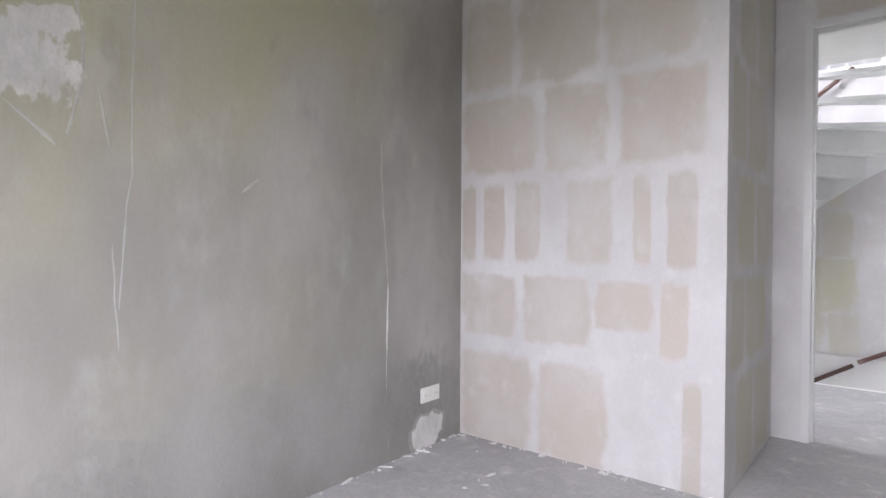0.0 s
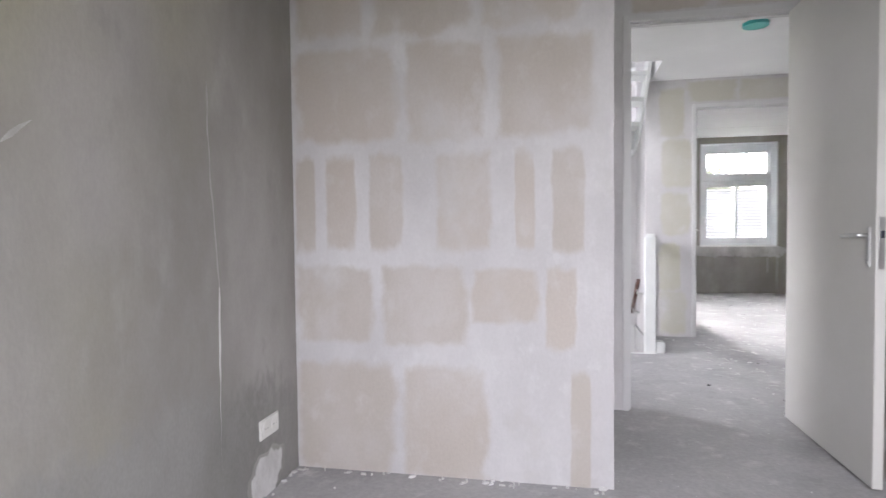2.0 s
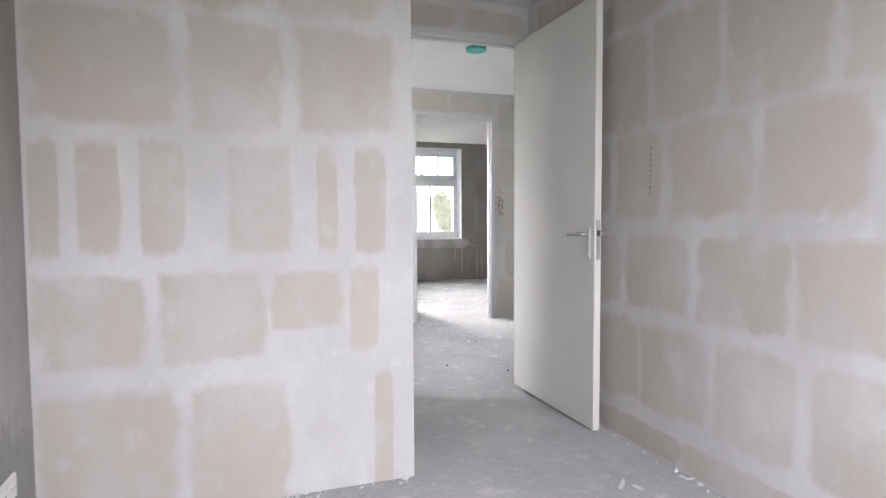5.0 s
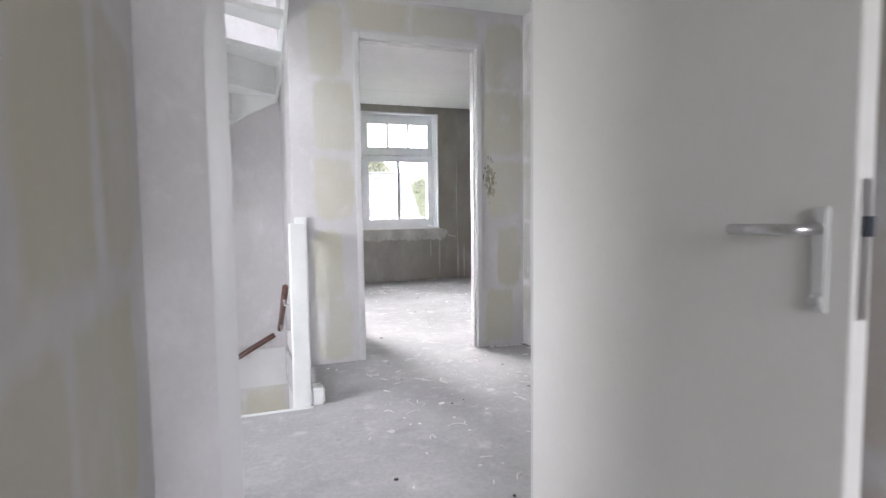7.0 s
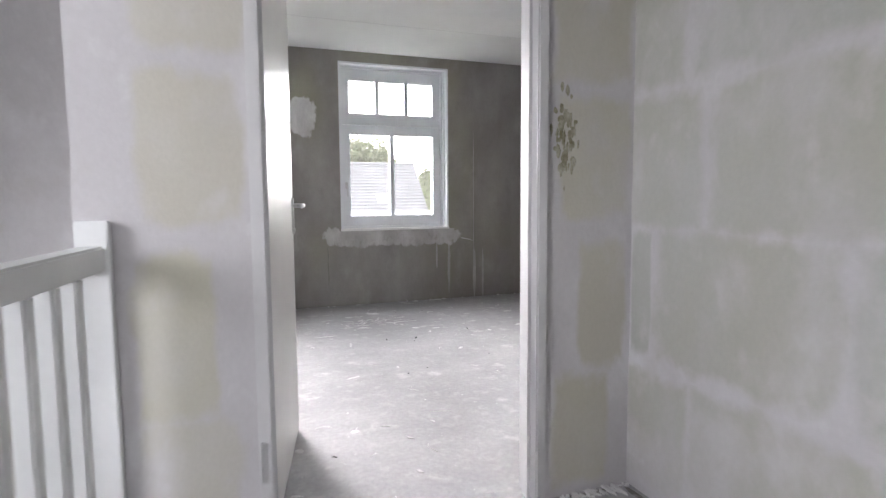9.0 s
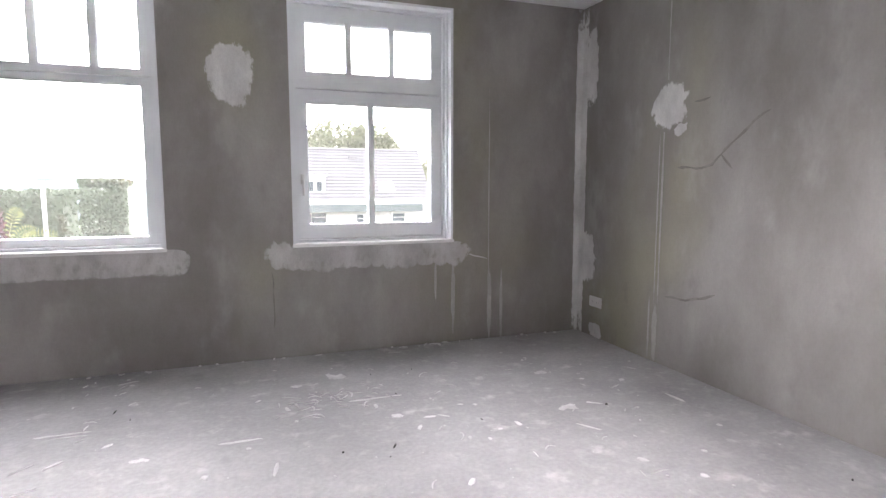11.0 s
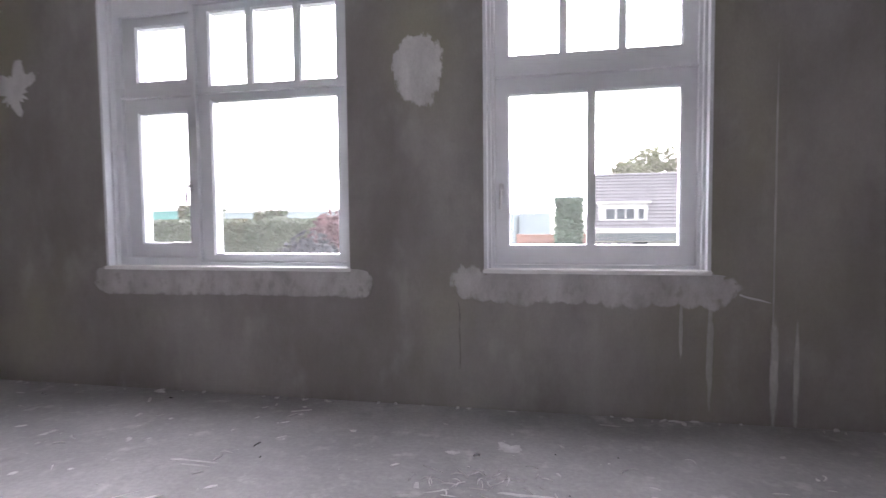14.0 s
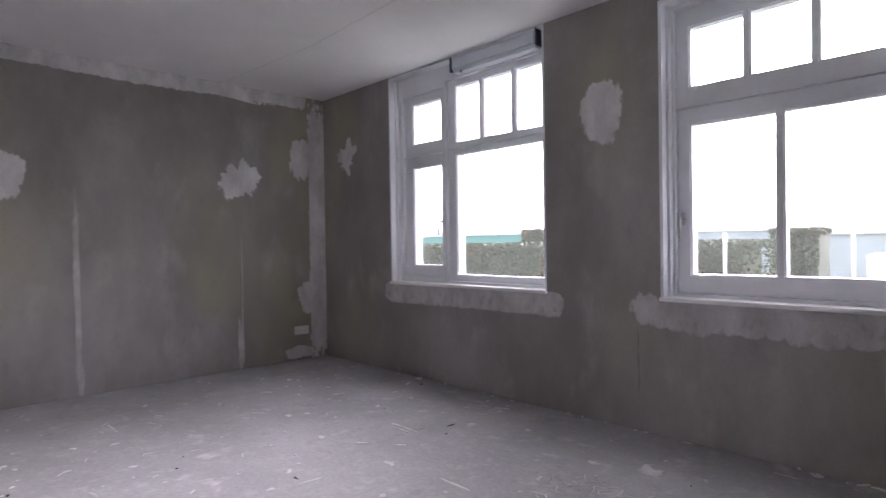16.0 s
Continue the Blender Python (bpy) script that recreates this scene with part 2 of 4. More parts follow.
BEIGE_BLOCK = block_material("beige_block", (0.495, 0.448, 0.408), (0.45, 0.412, 0.372), (0.535, 0.503, 0.487))
GREEN_BLOCK = block_material("green_block", (0.445, 0.44, 0.385), (0.41, 0.42, 0.39), (0.47, 0.475, 0.455))
LIME_BLOCK = block_material("lime_block", (0.505, 0.492, 0.395), (0.50, 0.48, 0.42), (0.55, 0.535, 0.50))


# ---- helpers ----
def box(bm, x0, y0, z0, x1, y1, z1):
    v = [bm.verts.new((x, y, z)) for z in (z0, z1) for y in (y0, y1) for x in (x0, x1)]
    for f in ((0, 2, 3, 1), (4, 5, 7, 6), (0, 1, 5, 4), (2, 6, 7, 3), (0, 4, 6, 2), (1, 3, 7, 5)):
        bm.faces.new([v[k] for k in f])
    return v


def soft_box(bm, x0, y0, z0, x1, y1, z1, r=0.004, segments=2):
    v = box(bm, x0, y0, z0, x1, y1, z1)
    edges = list({e for a in v for e in a.link_edges})
    bmesh.ops.bevel(bm, geom=edges, offset=r, segments=segments, affect="EDGES")


def tube(bm, points, r, sides=12):
    """A round bar along points, with closed ends."""
    rings = []
    for k, p in enumerate(points):
        p = Vector(p)
        d = (Vector(points[min(k + 1, len(points) - 1)]) - Vector(points[max(k - 1, 0)])).normalized()
        u = d.cross(Vector((0, 0, 1)) if abs(d.z) < 0.95 else Vector((1, 0, 0))).normalized()
        w = d.cross(u)
        rings.append([bm.verts.new(p + r * (math.cos(a) * u + math.sin(a) * w)) for a in (math.tau * j / sides for j in range(sides))])
    for a, b in zip(rings, rings[1:]):
        for j in range(sides):
            bm.faces.new((a[j], a[(j + 1) % sides], b[(j + 1) % sides], b[j]))
    bm.faces.new(rings[0]), bm.faces.new(rings[-1][::-1])


def mesh_of(bm, name, material, smooth=False):
    bmesh.ops.recalc_face_normals(bm, faces=bm.faces)
    me = bpy.data.meshes.new(name)
    bm.to_mesh(me)
    bm.free()
    me.materials.append(material)
    if smooth:
        me.polygons.foreach_set("use_smooth", [True] * len(me.polygons))
    return me


def part(name, bm, material, parent=None, label="", smooth=False):
    ob = new(name, mesh_of(bm, name, material, smooth))
    if parent:
        ob.parent = parent
        ob.matrix_parent_inverse = parent.matrix_basis.inverted()
    return tagged(ob, label) if label else ob


def thing(name, bm, material, label, category, kind="", group="", smooth=False):
    return tagged(part(name, bm, material, None, "", smooth), label, category, group, kind)


def base(name, x, y, z, label, category, kind="", group=""):
    ob = new(name)
    ob.matrix_basis = Matrix.Translation((x, y, z))
    return tagged(ob, label, category, group, kind)


def slab(bm, axis, c0, c1, u0, u1, z0, z1, holes=()):
    """An upright slab across axis from c0 to c1 with rectangular holes (u0, u1, z0, z1) right through it."""
    us = sorted({u0, u1, *(h[0] for h in holes), *(h[1] for h in holes)})
    zs = sorted({z0, z1, *(h[2] for h in holes), *(h[3] for h in holes)})
    for ua, ub in zip(us, us[1:]):
        for za, zb in zip(zs, zs[1:]):
            if any(h[0] <= ua and ub <= h[1] and h[2] <= za and zb <= h[3] for h in holes):
                continue
            if axis == "y":
                box(bm, ua, c0, za, ub, c1, zb)
            else:
                box(bm, c0, ua, za, c1, ub, zb)
    bmesh.ops.remove_doubles(bm, verts=bm.verts, dist=1e-5)
    bm.verts.index_update()
    seen = {}
    for f in bm.faces:
        seen.setdefault(tuple(sorted(v.index for v in f.verts)), []).append(f)
    bmesh.ops.delete(bm, geom=[f for fs in seen.values() if len(fs) > 1 for f in fs], context="FACES_ONLY")


def wall(name, axis, c0, c1, u0, u1, z0, z1, material, label, holes=()):
    bm = bmesh.new()
    slab(bm, axis, c0, c1, u0, u1, z0, z1, holes)
    return thing(name, bm, material, label, "wall", "structure")


H = 2.54  # ceiling height

# ---- large structure ----
# The lower of the two openings is added, to hold the hall fill lamp.
wall_left = wall("wall_left", "x", -0.3, 0.0, 0.3, 11.95, -2.8, H, CEMENT, "rough grey cement-rendered party wall with pale filler patches", [(5.5, 6.6, 1.0, 2.2), (7.3, 8.1, -1.9, -0.7)])
wall_front = wall("wall_front", "y", 11.63, 11.95, 0.0, 5.73, -0.25, H, CEMENT, "dark grey cement-rendered front wall with two window openings", [(1.05, 2.70, 0.76, H), (3.48, 4.64, 0.76, 2.44)])
wall_right = wall("wall_right", "x", 5.73, 6.03, 0.3, 11.95, -0.25, H, CEMENT, "rough grey cement-rendered wall with cracks and filler patches")
wall_back = wall("wall_back", "y", 0.3, 0.6, 0.0, 5.73, -0.25, H, CEMENT, "grey cement-rendered rear wall with a window opening", [(0.93, 2.05, 0.85, 2.25)])
wall_toilet = wall("wall_toilet", "y", 4.015, 4.115, 0.0, 1.42, 0, H, FILLER, "gypsum block partition with smeared white joint filler")
wall_toilet_side = wall("wall_toilet_side", "x", 1.32, 1.42, 4.115, 5.11, 0, H, FILLER, "gypsum block partition beside the bedroom door, joints filled white")
wall_bedroom = wall("wall_bedroom", "x", 2.56, 2.66, 0.6, 5.11, 0, H, FILLER, "beige gypsum block partition with broad white filled joints")
wall_door_a = wall("wall_bedroom_door", "y", 5.11, 5.19, 0.0, 5.73, 0, H, FILLER, "gypsum block partition around the bedroom door", [(1.57, 2.545, 0, 2.335)])
wall_landing = wall("wall_landing", "x", 3.81, 3.91, 5.19, 7.59, 0, H, FILLER, "greenish gypsum block partition of the landing with filled joints", [(5.27, 6.21, 0, 2.33)])
wall_door_b = wall("wall_landing_front", "y", 7.59, 7.69, 2.05, 5.73, 0, H, FILLER, "gypsum block partition around the front bedroom door", [(2.485, 3.45, 0, 2.295)])
wall_stair_back = wall("wall_stair_back", "y", 8.25, 8.35, 0.0, 2.15, -2.8, 2.8, FILLER, "greenish gypsum block wall behind the winding stairs")
wall_stair_right = wall("wall_stair_side", "x", 2.05, 2.15, 7.69, 8.25, -2.8, 3.0, FILLER, "pale plastered wall at the side of the stairwell")
wall_stair_low = wall("wall_stair_low", "x", 2.05, 2.15, 6.60, 7.69, -2.8, -0.25, FILLER, "pale plastered wall of the lower stairwell")
wall_stair_front = wall("wall_stair_front", "y", 6.60, 6.74, 0.0, 2.05, -2.8, -0.25, FILLER, "pale plastered wall below the landing edge")


def level(name, z0, z1, hole, material, label, category):
    bm = bmesh.new()
    hx0, hx1, hy0, hy1 = hole
    rim = 0.3 if z0 > 0 else 0.0
    for x0, y0, x1, y1 in ((-rim, 0.6 - rim, 5.73 + rim, hy0), (hx1, hy0, 5.73 + rim, hy1), (-rim, hy1, 5.73 + rim, 11.63 + rim), (-rim, hy0, hx0, hy1)):
        if x1 - x0 > 0.001:
            box(bm, x0, y0, z0, x1, y1, z1)
    return thing(name, bm, material, label, category, "structure")


floor = level("floor", -0.25, 0.0, (0.0, 2.03, 6.76, 8.30), FLOOR, "bare grey screed floor with white plaster splashes", "floor")
ceiling = level("ceiling", H, 2.80, (0.0, 2.09, 6.86, 8.30), CEILING, "plain white plastered ceiling", "ceiling")
bm = bmesh.new()
box(bm, 0, 6.6, -3.0, 2.15, 8.35, -2.8)
thing("floor_hall", bm, FLOOR, "bare grey screed floor at the foot of the stairs", "floor", "structure")
bm = bmesh.new()
slab(bm, "y", 3.9, 4.0, -0.3, 6.03, 2.8, 5.2)
slab(bm, "y", 11.6, 11.7, -0.3, 6.03, 2.8, 5.2)
slab(bm, "x", -0.3, -0.2, 4.0, 11.6, 2.8, 5.2)
slab(bm, "x", 6.03, 6.13, 4.0, 11.6, 2.8, 5.2)
thing("wall_attic", bm, CEILING, "plain white attic walls above the stairwell", "wall", "structure")
bm = bmesh.new()
# The hole left between these pieces is added for the unseen attic lamp.
for x0, y0, x1, y1 in ((-0.3, 3.9, 6.13, 5.2), (-0.3, 6.6, 6.13, 11.7), (-0.3, 5.2, 0.6, 6.6), (2.0, 5.2, 6.13, 6.6)):
    box(bm, x0, y0, 5.2, x1, y1, 5.3)
thing("ceiling_attic", bm, CEILING, "plain white attic ceiling with an added opening for a lamp", "ceiling", "structure")

# ---- gypsum blocks ----
BLOCK_MESHES = {}


def block_mesh(kind, material):
    """One unit block face: a rounded, uneven rim and a raised field, cover 0 at the rim and 1 inside."""
    if (kind, material.name) in BLOCK_MESHES:
        return BLOCK_MESHES[kind, material.name]
    rnd = random.Random(kind)
    bm = bmesh.new()
    layer = bm.verts.layers.float.new("cover")
    rims = []
    for grow, lift, cover in ((0.55, 0.0008, 0.0), (0.37, 0.0024, 1.0)):
        ring = []
        for j in range(16):
            a = math.tau * j / 16
            ca, sa = math.cos(a), math.sin(a)
            k = (abs(ca) ** 9 + abs(sa) ** 9) ** (-1 / 9)
            g = grow * (1 + rnd.uniform(-0.05, 0.04))
            v = bm.verts.new((g * k * ca, g * k * sa, lift))
            v[layer] = cover
            ring.append(v)
        rims.append(ring)
    for j in range(16):
        bm.faces.new((rims[0][j], rims[0][(j + 1) % 16], rims[1][(j + 1) % 16], rims[1][j]))
    bm.faces.new(rims[1])
    BLOCK_MESHES[kind, material.name] = mesh_of(bm, "block", material, True)
    return BLOCK_MESHES[kind, material.name]


def courses(parent, axis, at, facing, rows, material, grow=1.22):
    """Blocks on one wall: rows of (z0, z1, (u0, u1), ...) with their visible fields."""
    k = 0
    for z0, z1, *spans in rows:
        for u0, u1 in spans:
            k += 1
            ob = new("block", block_mesh(k % 5, material))
            w, h = abs(u1 - u0) * grow, (z1 - z0) * grow
            u, z = (u0 + u1) / 2, (z0 + z1) / 2
            if axis == "y":
                m = pose(u, at, z, 90 if facing < 0 else -90)
            else:
                m = pose(at, u, z, 90, 0, 90 if facing > 0 else -90)
            ob.matrix_basis = m @ Matrix.Diagonal((w, h, 1, 1))
            ob.parent = parent


# ---- filler patches, runs and smears ----
def blob(parent, name, axis, at, facing, u, z, su, sz, material, seed, power=2.0, rough=0.2, n=44, thick=0.004, waves=3.0):
    """An uneven flat patch on a wall (or the floor, axis z): a thin raised field with a feathered rim."""
    bm = bmesh.new()
    layer = bm.verts.layers.float.new("cover")
    thick += 0.0002 * (seed % 7)
    rings = []
    for grow, lift, cover in ((1.16, 0.0008 if thick < 0.004 else 0.003, 0.0), (0.84, thick, 0.75), (0.5, thick * 1.1, 1.0)) if axis != "z" else ((1.0, 0.001, 1.0), (0.88, thick, 1.0), (0.5, thick * 1.1, 1.0)):
        ring = []
        for j in range(n):
            a = math.tau * j / n
            ca, sa = math.cos(a), math.sin(a)
            du = math.copysign(abs(ca) ** (2 / power), ca) * su
            dz = math.copysign(abs(sa) ** (2 / power), sa) * sz
            q = Vector((du, dz, seed * 7.3)) * waves * 4
            d = rough * min(su, sz) * (noise.noise(q) + 0.6 * noise.noise(q * 2.3 + Vector((3, 1, 0))) + 0.2 * noise.noise(q * 6.1))
            out = Vector((ca / su, sa / sz)).normalized() * max(d, -0.6 * min(su, sz))
            du, dz = (grow * (du + out.x), grow * (dz + out.y)) if grow > 0.6 else (0.4 * du, 0.4 * dz)
            lay = facing * lift
            p = {"x": (at + lay, u + du, z + dz), "y": (u + du, at + lay, z + dz), "z": (u + du, z + dz, at + lay)}[axis]
            ring.append(bm.verts.new(p))
            ring[-1][layer] = cover
        rings.append(ring)
    top = at + facing * (thick * 1.1 + 0.0006)
    middle = bm.verts.new({"x": (top, u, z), "y": (u, top, z), "z": (u, z, top)}[axis])
    middle[layer] = 1.0
    for j in range(n):
        i = (j + 1) % n
        for a, b in zip(rings, rings[1:]):
            bm.faces.new((a[j], a[i], b[i], b[j]))
        bm.faces.new((rings[-1][j], rings[-1][i], middle))
    return part(name, bm, material, parent)


def stroke(parent, name, axis, at, facing, points, width, material, seed, thick=0.002):
    """A thin uneven line on a wall through points (u, z): a crack, a run or a filled cable chase."""
    fine = []
    for (u0, z0), (u1, z1) in zip(points, points[1:]):
        steps = max(2, round(math.hypot(u1 - u0, z1 - z0) / 0.04))
        fine += [(u0 + (u1 - u0) * k / steps, z0 + (z1 - z0) * k / steps) for k in range(steps)]
    fine.append(points[-1])
    bm = bmesh.new()
    prev = None
    for k, (u, z) in enumerate(fine):
        a, b = fine[max(k - 1, 0)], fine[min(k + 1, len(fine) - 1)]
        d = Vector((b[0] - a[0], b[1] - a[1])).normalized()
        side = Vector((-d.y, d.x))
        w = width * (0.55 + 0.45 * noise.noise(Vector((k * 0.5, seed, 0)))) * (0.3 if k in (0, len(fine) - 1) else 1)
        c = Vector((u, z)) + side * 0.012 * noise.noise(Vector((k * 0.3, seed * 2.0, 4)))
        row = []
        for s_, lift in ((-1, 0.0008), (0, thick), (1, 0.0008)):
            p = c + side * w * s_
            q = at + facing * lift
            row.append(bm.verts.new((q, p.x, p.y) if axis == "x" else (p.x, q, p.y) if axis == "y" else (p.x, p.y, q)))
        if prev:
            for j in range(2):
                bm.faces.new((prev[j], prev[j + 1], row[j + 1], row[j]))
        prev = row
    return part(name, bm, material, parent)


FAINT = mat("thin_filler", (0.36, 0.35, 0.335), (0.43, 0.42, 0.41), 14.0, 0.9, 0.1, 90)[0]
GRIT = mat("dirt_line", (0.17, 0.155, 0.14), (0.34, 0.33, 0.32), 22, 0.95, 0.3, 90)[0]
CRACK = mat("hairline_crack", (0.21, 0.20, 0.18), (0.28, 0.27, 0.25), 12, 0.9, 0.1, 90)[0]


def over_render(name, a, b, scale, soft, ragged):
    """Filler or damp on a wall: it gives way to the render towards a torn rim (cover 0)."""
    m, n, l, mix, ramp, bsdf, col = cement(name)
    at = n.new("ShaderNodeAttribute")
    at.attribute_name = "cover"
    torn = n.new("ShaderNodeMath")
    torn.operation = "MULTIPLY_ADD"
    l.new(ramp(26, 6, 0.3, 0.7), torn.inputs[0])
    torn.inputs[1].default_value = ragged
    l.new(at.outputs["Fac"], torn.inputs[2])
    edge = n.new("ShaderNodeMapRange")
    edge.interpolation_type = "SMOOTHSTEP"
    edge.inputs["From Min"].default_value, edge.inputs["From Max"].default_value = 0.55 + ragged / 3 - soft, 0.55 + ragged / 3 + soft
    l.new(torn.outputs[0], edge.inputs["Value"])
    fill = mix(ramp(scale, 5, 0.3, 0.75), a, b)
    fill = mix(0.15, fill, mix(ramp(120, 3, 0.25, 0.75), (0.3, 0.3, 0.3), (1, 1, 1)), "MULTIPLY")
    l.new(mix(edge.outputs["Result"], col, fill), bsdf.inputs["Base Color"])
    return m


SILL_SKIM = over_render("sill_filler", (0.43, 0.42, 0.415), (0.62, 0.615, 0.61), 7.0, 0.34, 0.55)
RUN = over_render("thin_plaster_run", (0.40, 0.39, 0.375), (0.56, 0.55, 0.53), 9.0, 0.4, 0.5)
TORN_PATCH = over_render("torn_filler_patch", (0.55, 0.545, 0.54), (0.82, 0.815, 0.81), 5.0, 0.14, 0.5)
THIN_PATCH = over_render("thin_skim", (0.40, 0.39, 0.38), (0.58, 0.575, 0.57), 7.0, 0.3, 1.0)
DAMP = over_render("damp_render", (0.23, 0.225, 0.215), (0.31, 0.305, 0.295), 2.0, 0.5, 0.5)
for k, line in enumerate((((10.55, 1.29), (10.40, 1.285), (10.27, 1.30), (10.21, 1.355), (10.13, 1.27)), ((10.21, 1.355), (10.09, 1.45), (10.0, 1.52), (9.9, 1.57)),
                          ((10.43, 1.68), (10.31, 1.69)), ((10.61, 0.46), (10.43, 0.47), (10.2, 0.54)))):
    stroke(wall_right, "crack", "x", 5.73, -1, line, 0.013, CRACK, k)
stroke(wall_left, "filled_chase", "x", 0.0, 1, ((3.36, 1.62), (3.36, 1.45), (3.39, 1.12), (3.41, 0.9)), 0.007, FAINT, 5)
stroke(wall_left, "filled_chase", "x", 0.0, 1, ((3.41, 0.9), (3.40, 0.5), (3.40, 0.3), (3.42, 0.0)), 0.009, PATCH, 6)
for k, line in enumerate((((2.02, 1.95), (2.05, 1.63), (2.0, 1.44)), ((2.09, 1.6), (2.12, 1.42)), ((2.2, 1.95), (2.19, 1.34), (2.17, 1.16), (2.15, 0.88)), ((2.13, 1.1), (2.15, 0.75)))):
    stroke(wall_left, "filled_chase", "x", 0.0, 1, line, 0.005 if k else 0.011, FAINT, 7 + k)
for k, line in enumerate((((1.84, 1.52), (1.92, 1.46), (1.97, 1.40)), ((2.6, 1.30), (2.68, 1.36)))):
    stroke(wall_left, "plaster_run", "x", 0.0, 1, line, 0.009, FAINT, 17 + k)
for k, (line, wide) in enumerate(((((3.785, 6.25), (3.785, 7.56)), 0.022), (((3.46, 7.568), (3.77, 7.568)), 0.016), (((2.2, 7.57), (2.45, 7.57)), 0.010))):
    stroke(floor, "dirt_line", "z", 0.0, 1, line, wide, GRIT, 20 + k, 0.0015)
stroke(ceiling, "ceiling_seam", "z", H, -1, ((0.1, 10.62), (1.4, 10.71), (2.4, 10.67), (5.6, 10.68)), 0.006, FILLER, 14)
for u, z, su, sz, rough, seed in ((1.80, 1.66, 0.24, 0.11, 0.7, 28), (1.93, 1.77, 0.10, 0.05, 0.9, 29)):
    blob(wall_left, "thin_skim", "x", 0.0, 1, u, z, su, sz, THIN_PATCH, seed, 2.6, rough, 90, 0.002, 1.9)
blob(wall_left, "damp_stain", "x", 0.0, 1, 2.95, 0.20, 1.15, 0.33, DAMP, 37, 2.6, 0.22, 80, 0.0014, 0.9)
for u, z, su, sz, power, rough, waves, seed in (
        (3.11, 1.88, 0.15, 0.20, 2.0, 0.2, 1.1, 1), (0.42, 1.92, 0.12, 0.15, 2.0, 0.9, 3.5, 2),
        (3.40, 0.715, 0.10, 0.075, 2.2, 0.45, 3.0, 5), (4.70, 0.685, 0.085, 0.06, 2.0, 0.6, 4.0, 6)):
    blob(wall_front, "plaster_patch", "y", 11.63, -1, u, z, su, sz, TORN_PATCH if z > 1 else SILL_SKIM, seed, power, rough, 64, 0.003, waves)
for u, z, su, sz, seed in ((4.94, 0.27, 0.018, 0.28, 7), (5.04, 0.25, 0.012, 0.26, 8), (4.64, 0.36, 0.016, 0.27, 9), (4.50, 0.48, 0.010, 0.16, 10), (4.93, 1.1, 0.005, 0.75, 11)):
    blob(wall_front, "plaster_run", "y", 11.63, -1, u, z, su, sz, RUN, seed, 2.0, 0.35, 32, 0.002, 4.0)
blob(wall_front, "plaster_patch", "y", 11.63, -1, 5.71, 1.25, 0.035, 1.28, TORN_PATCH, 12, 8.0, 0.12, 64, 0.004, 9.0)
for u, z, su, sz, power, rough, seed in (
        (9.06, 1.63, 0.13, 0.19, 2.0, 0.35, 21), (10.76, 1.70, 0.17, 0.17, 2.0, 0.55, 22), (11.41, 1.94, 0.16, 0.21, 2.4, 0.3, 23),
        (11.47, 0.60, 0.13, 0.17, 2.2, 0.25, 24), (11.34, 0.075, 0.17, 0.06, 3.0, 0.3, 25), (11.545, 1.25, 0.10, 1.27, 9.0, 0.1, 26),
        (3.72, 0.08, 0.13, 0.085, 3.0, 0.45, 27)):
    blob(wall_left, "plaster_patch", "x", 0.0, 1, u, z, su, sz, TORN_PATCH, seed, power, rough, 72, 0.003, 1.9)
for u, z, su, sz, seed in ((9.49, 0.74, 0.022, 0.76, 31), (10.74, 0.22, 0.030, 0.24, 32), (10.76, 0.75, 0.008, 0.5, 38), (9.50, 0.12, 0.024, 0.13, 39)):
    blob(wall_left, "plaster_run", "x", 0.0, 1, u, z, su, sz, RUN, seed, 2.5, 0.4, 40, 0.003, 5.0)
blob(wall_left, "plaster_patch", "x", 0.0, 1, 9.9, 2.49, 1.75, 0.06, TORN_PATCH, 36, 7.0, 0.8, 120, 0.003, 2.2)
for u, z, su, sz, power, rough, seed in (
        (10.64, 1.68, 0.16, 0.15, 2.0, 0.25, 41), (10.54, 1.55, 0.07, 0.05, 2.0, 0.6, 42), (11.59, 1.25, 0.045, 1.27, 8.0, 0.22, 43),
        (11.50, 2.08, 0.09, 0.28, 2.4, 0.35, 44), (11.50, 0.60, 0.11, 0.19, 2.2, 0.25, 45), (11.37, 0.045, 0.09, 0.065, 2.4, 0.4, 46)):
    blob(wall_right, "plaster_patch", "x", 5.73, -1, u, z, su, sz, TORN_PATCH, seed, power, rough, 72, 0.003, 1.9)
for u, z, su, sz, seed in ((10.68, 1.0, 0.008, 0.6, 51), (10.715, 0.95, 0.006, 0.55, 52), (10.70, 0.2, 0.022, 0.2, 53), (10.76, 0.22, 0.008, 0.2, 54), (10.66, 2.15, 0.005, 0.35, 55)):
    blob(wall_right, "plaster_run", "x", 5.73, -1, u, z, su, sz, RUN, seed, 2.5, 0.4, 40, 0.002, 5.0)
rnd = random.Random(12)
for k in range(64):
    blob(wall_door_b, "paint_smear", "y", 7.59, -1, 3.52 + rnd.gauss(0, 0.022), 1.28 + rnd.gauss(0, 0.075), rnd.uniform(0.003, 0.009), rnd.uniform(0.005, 0.022), OLIVE, 62 + k, 2.0, 0.8, 14, 0.0035, 9.0)


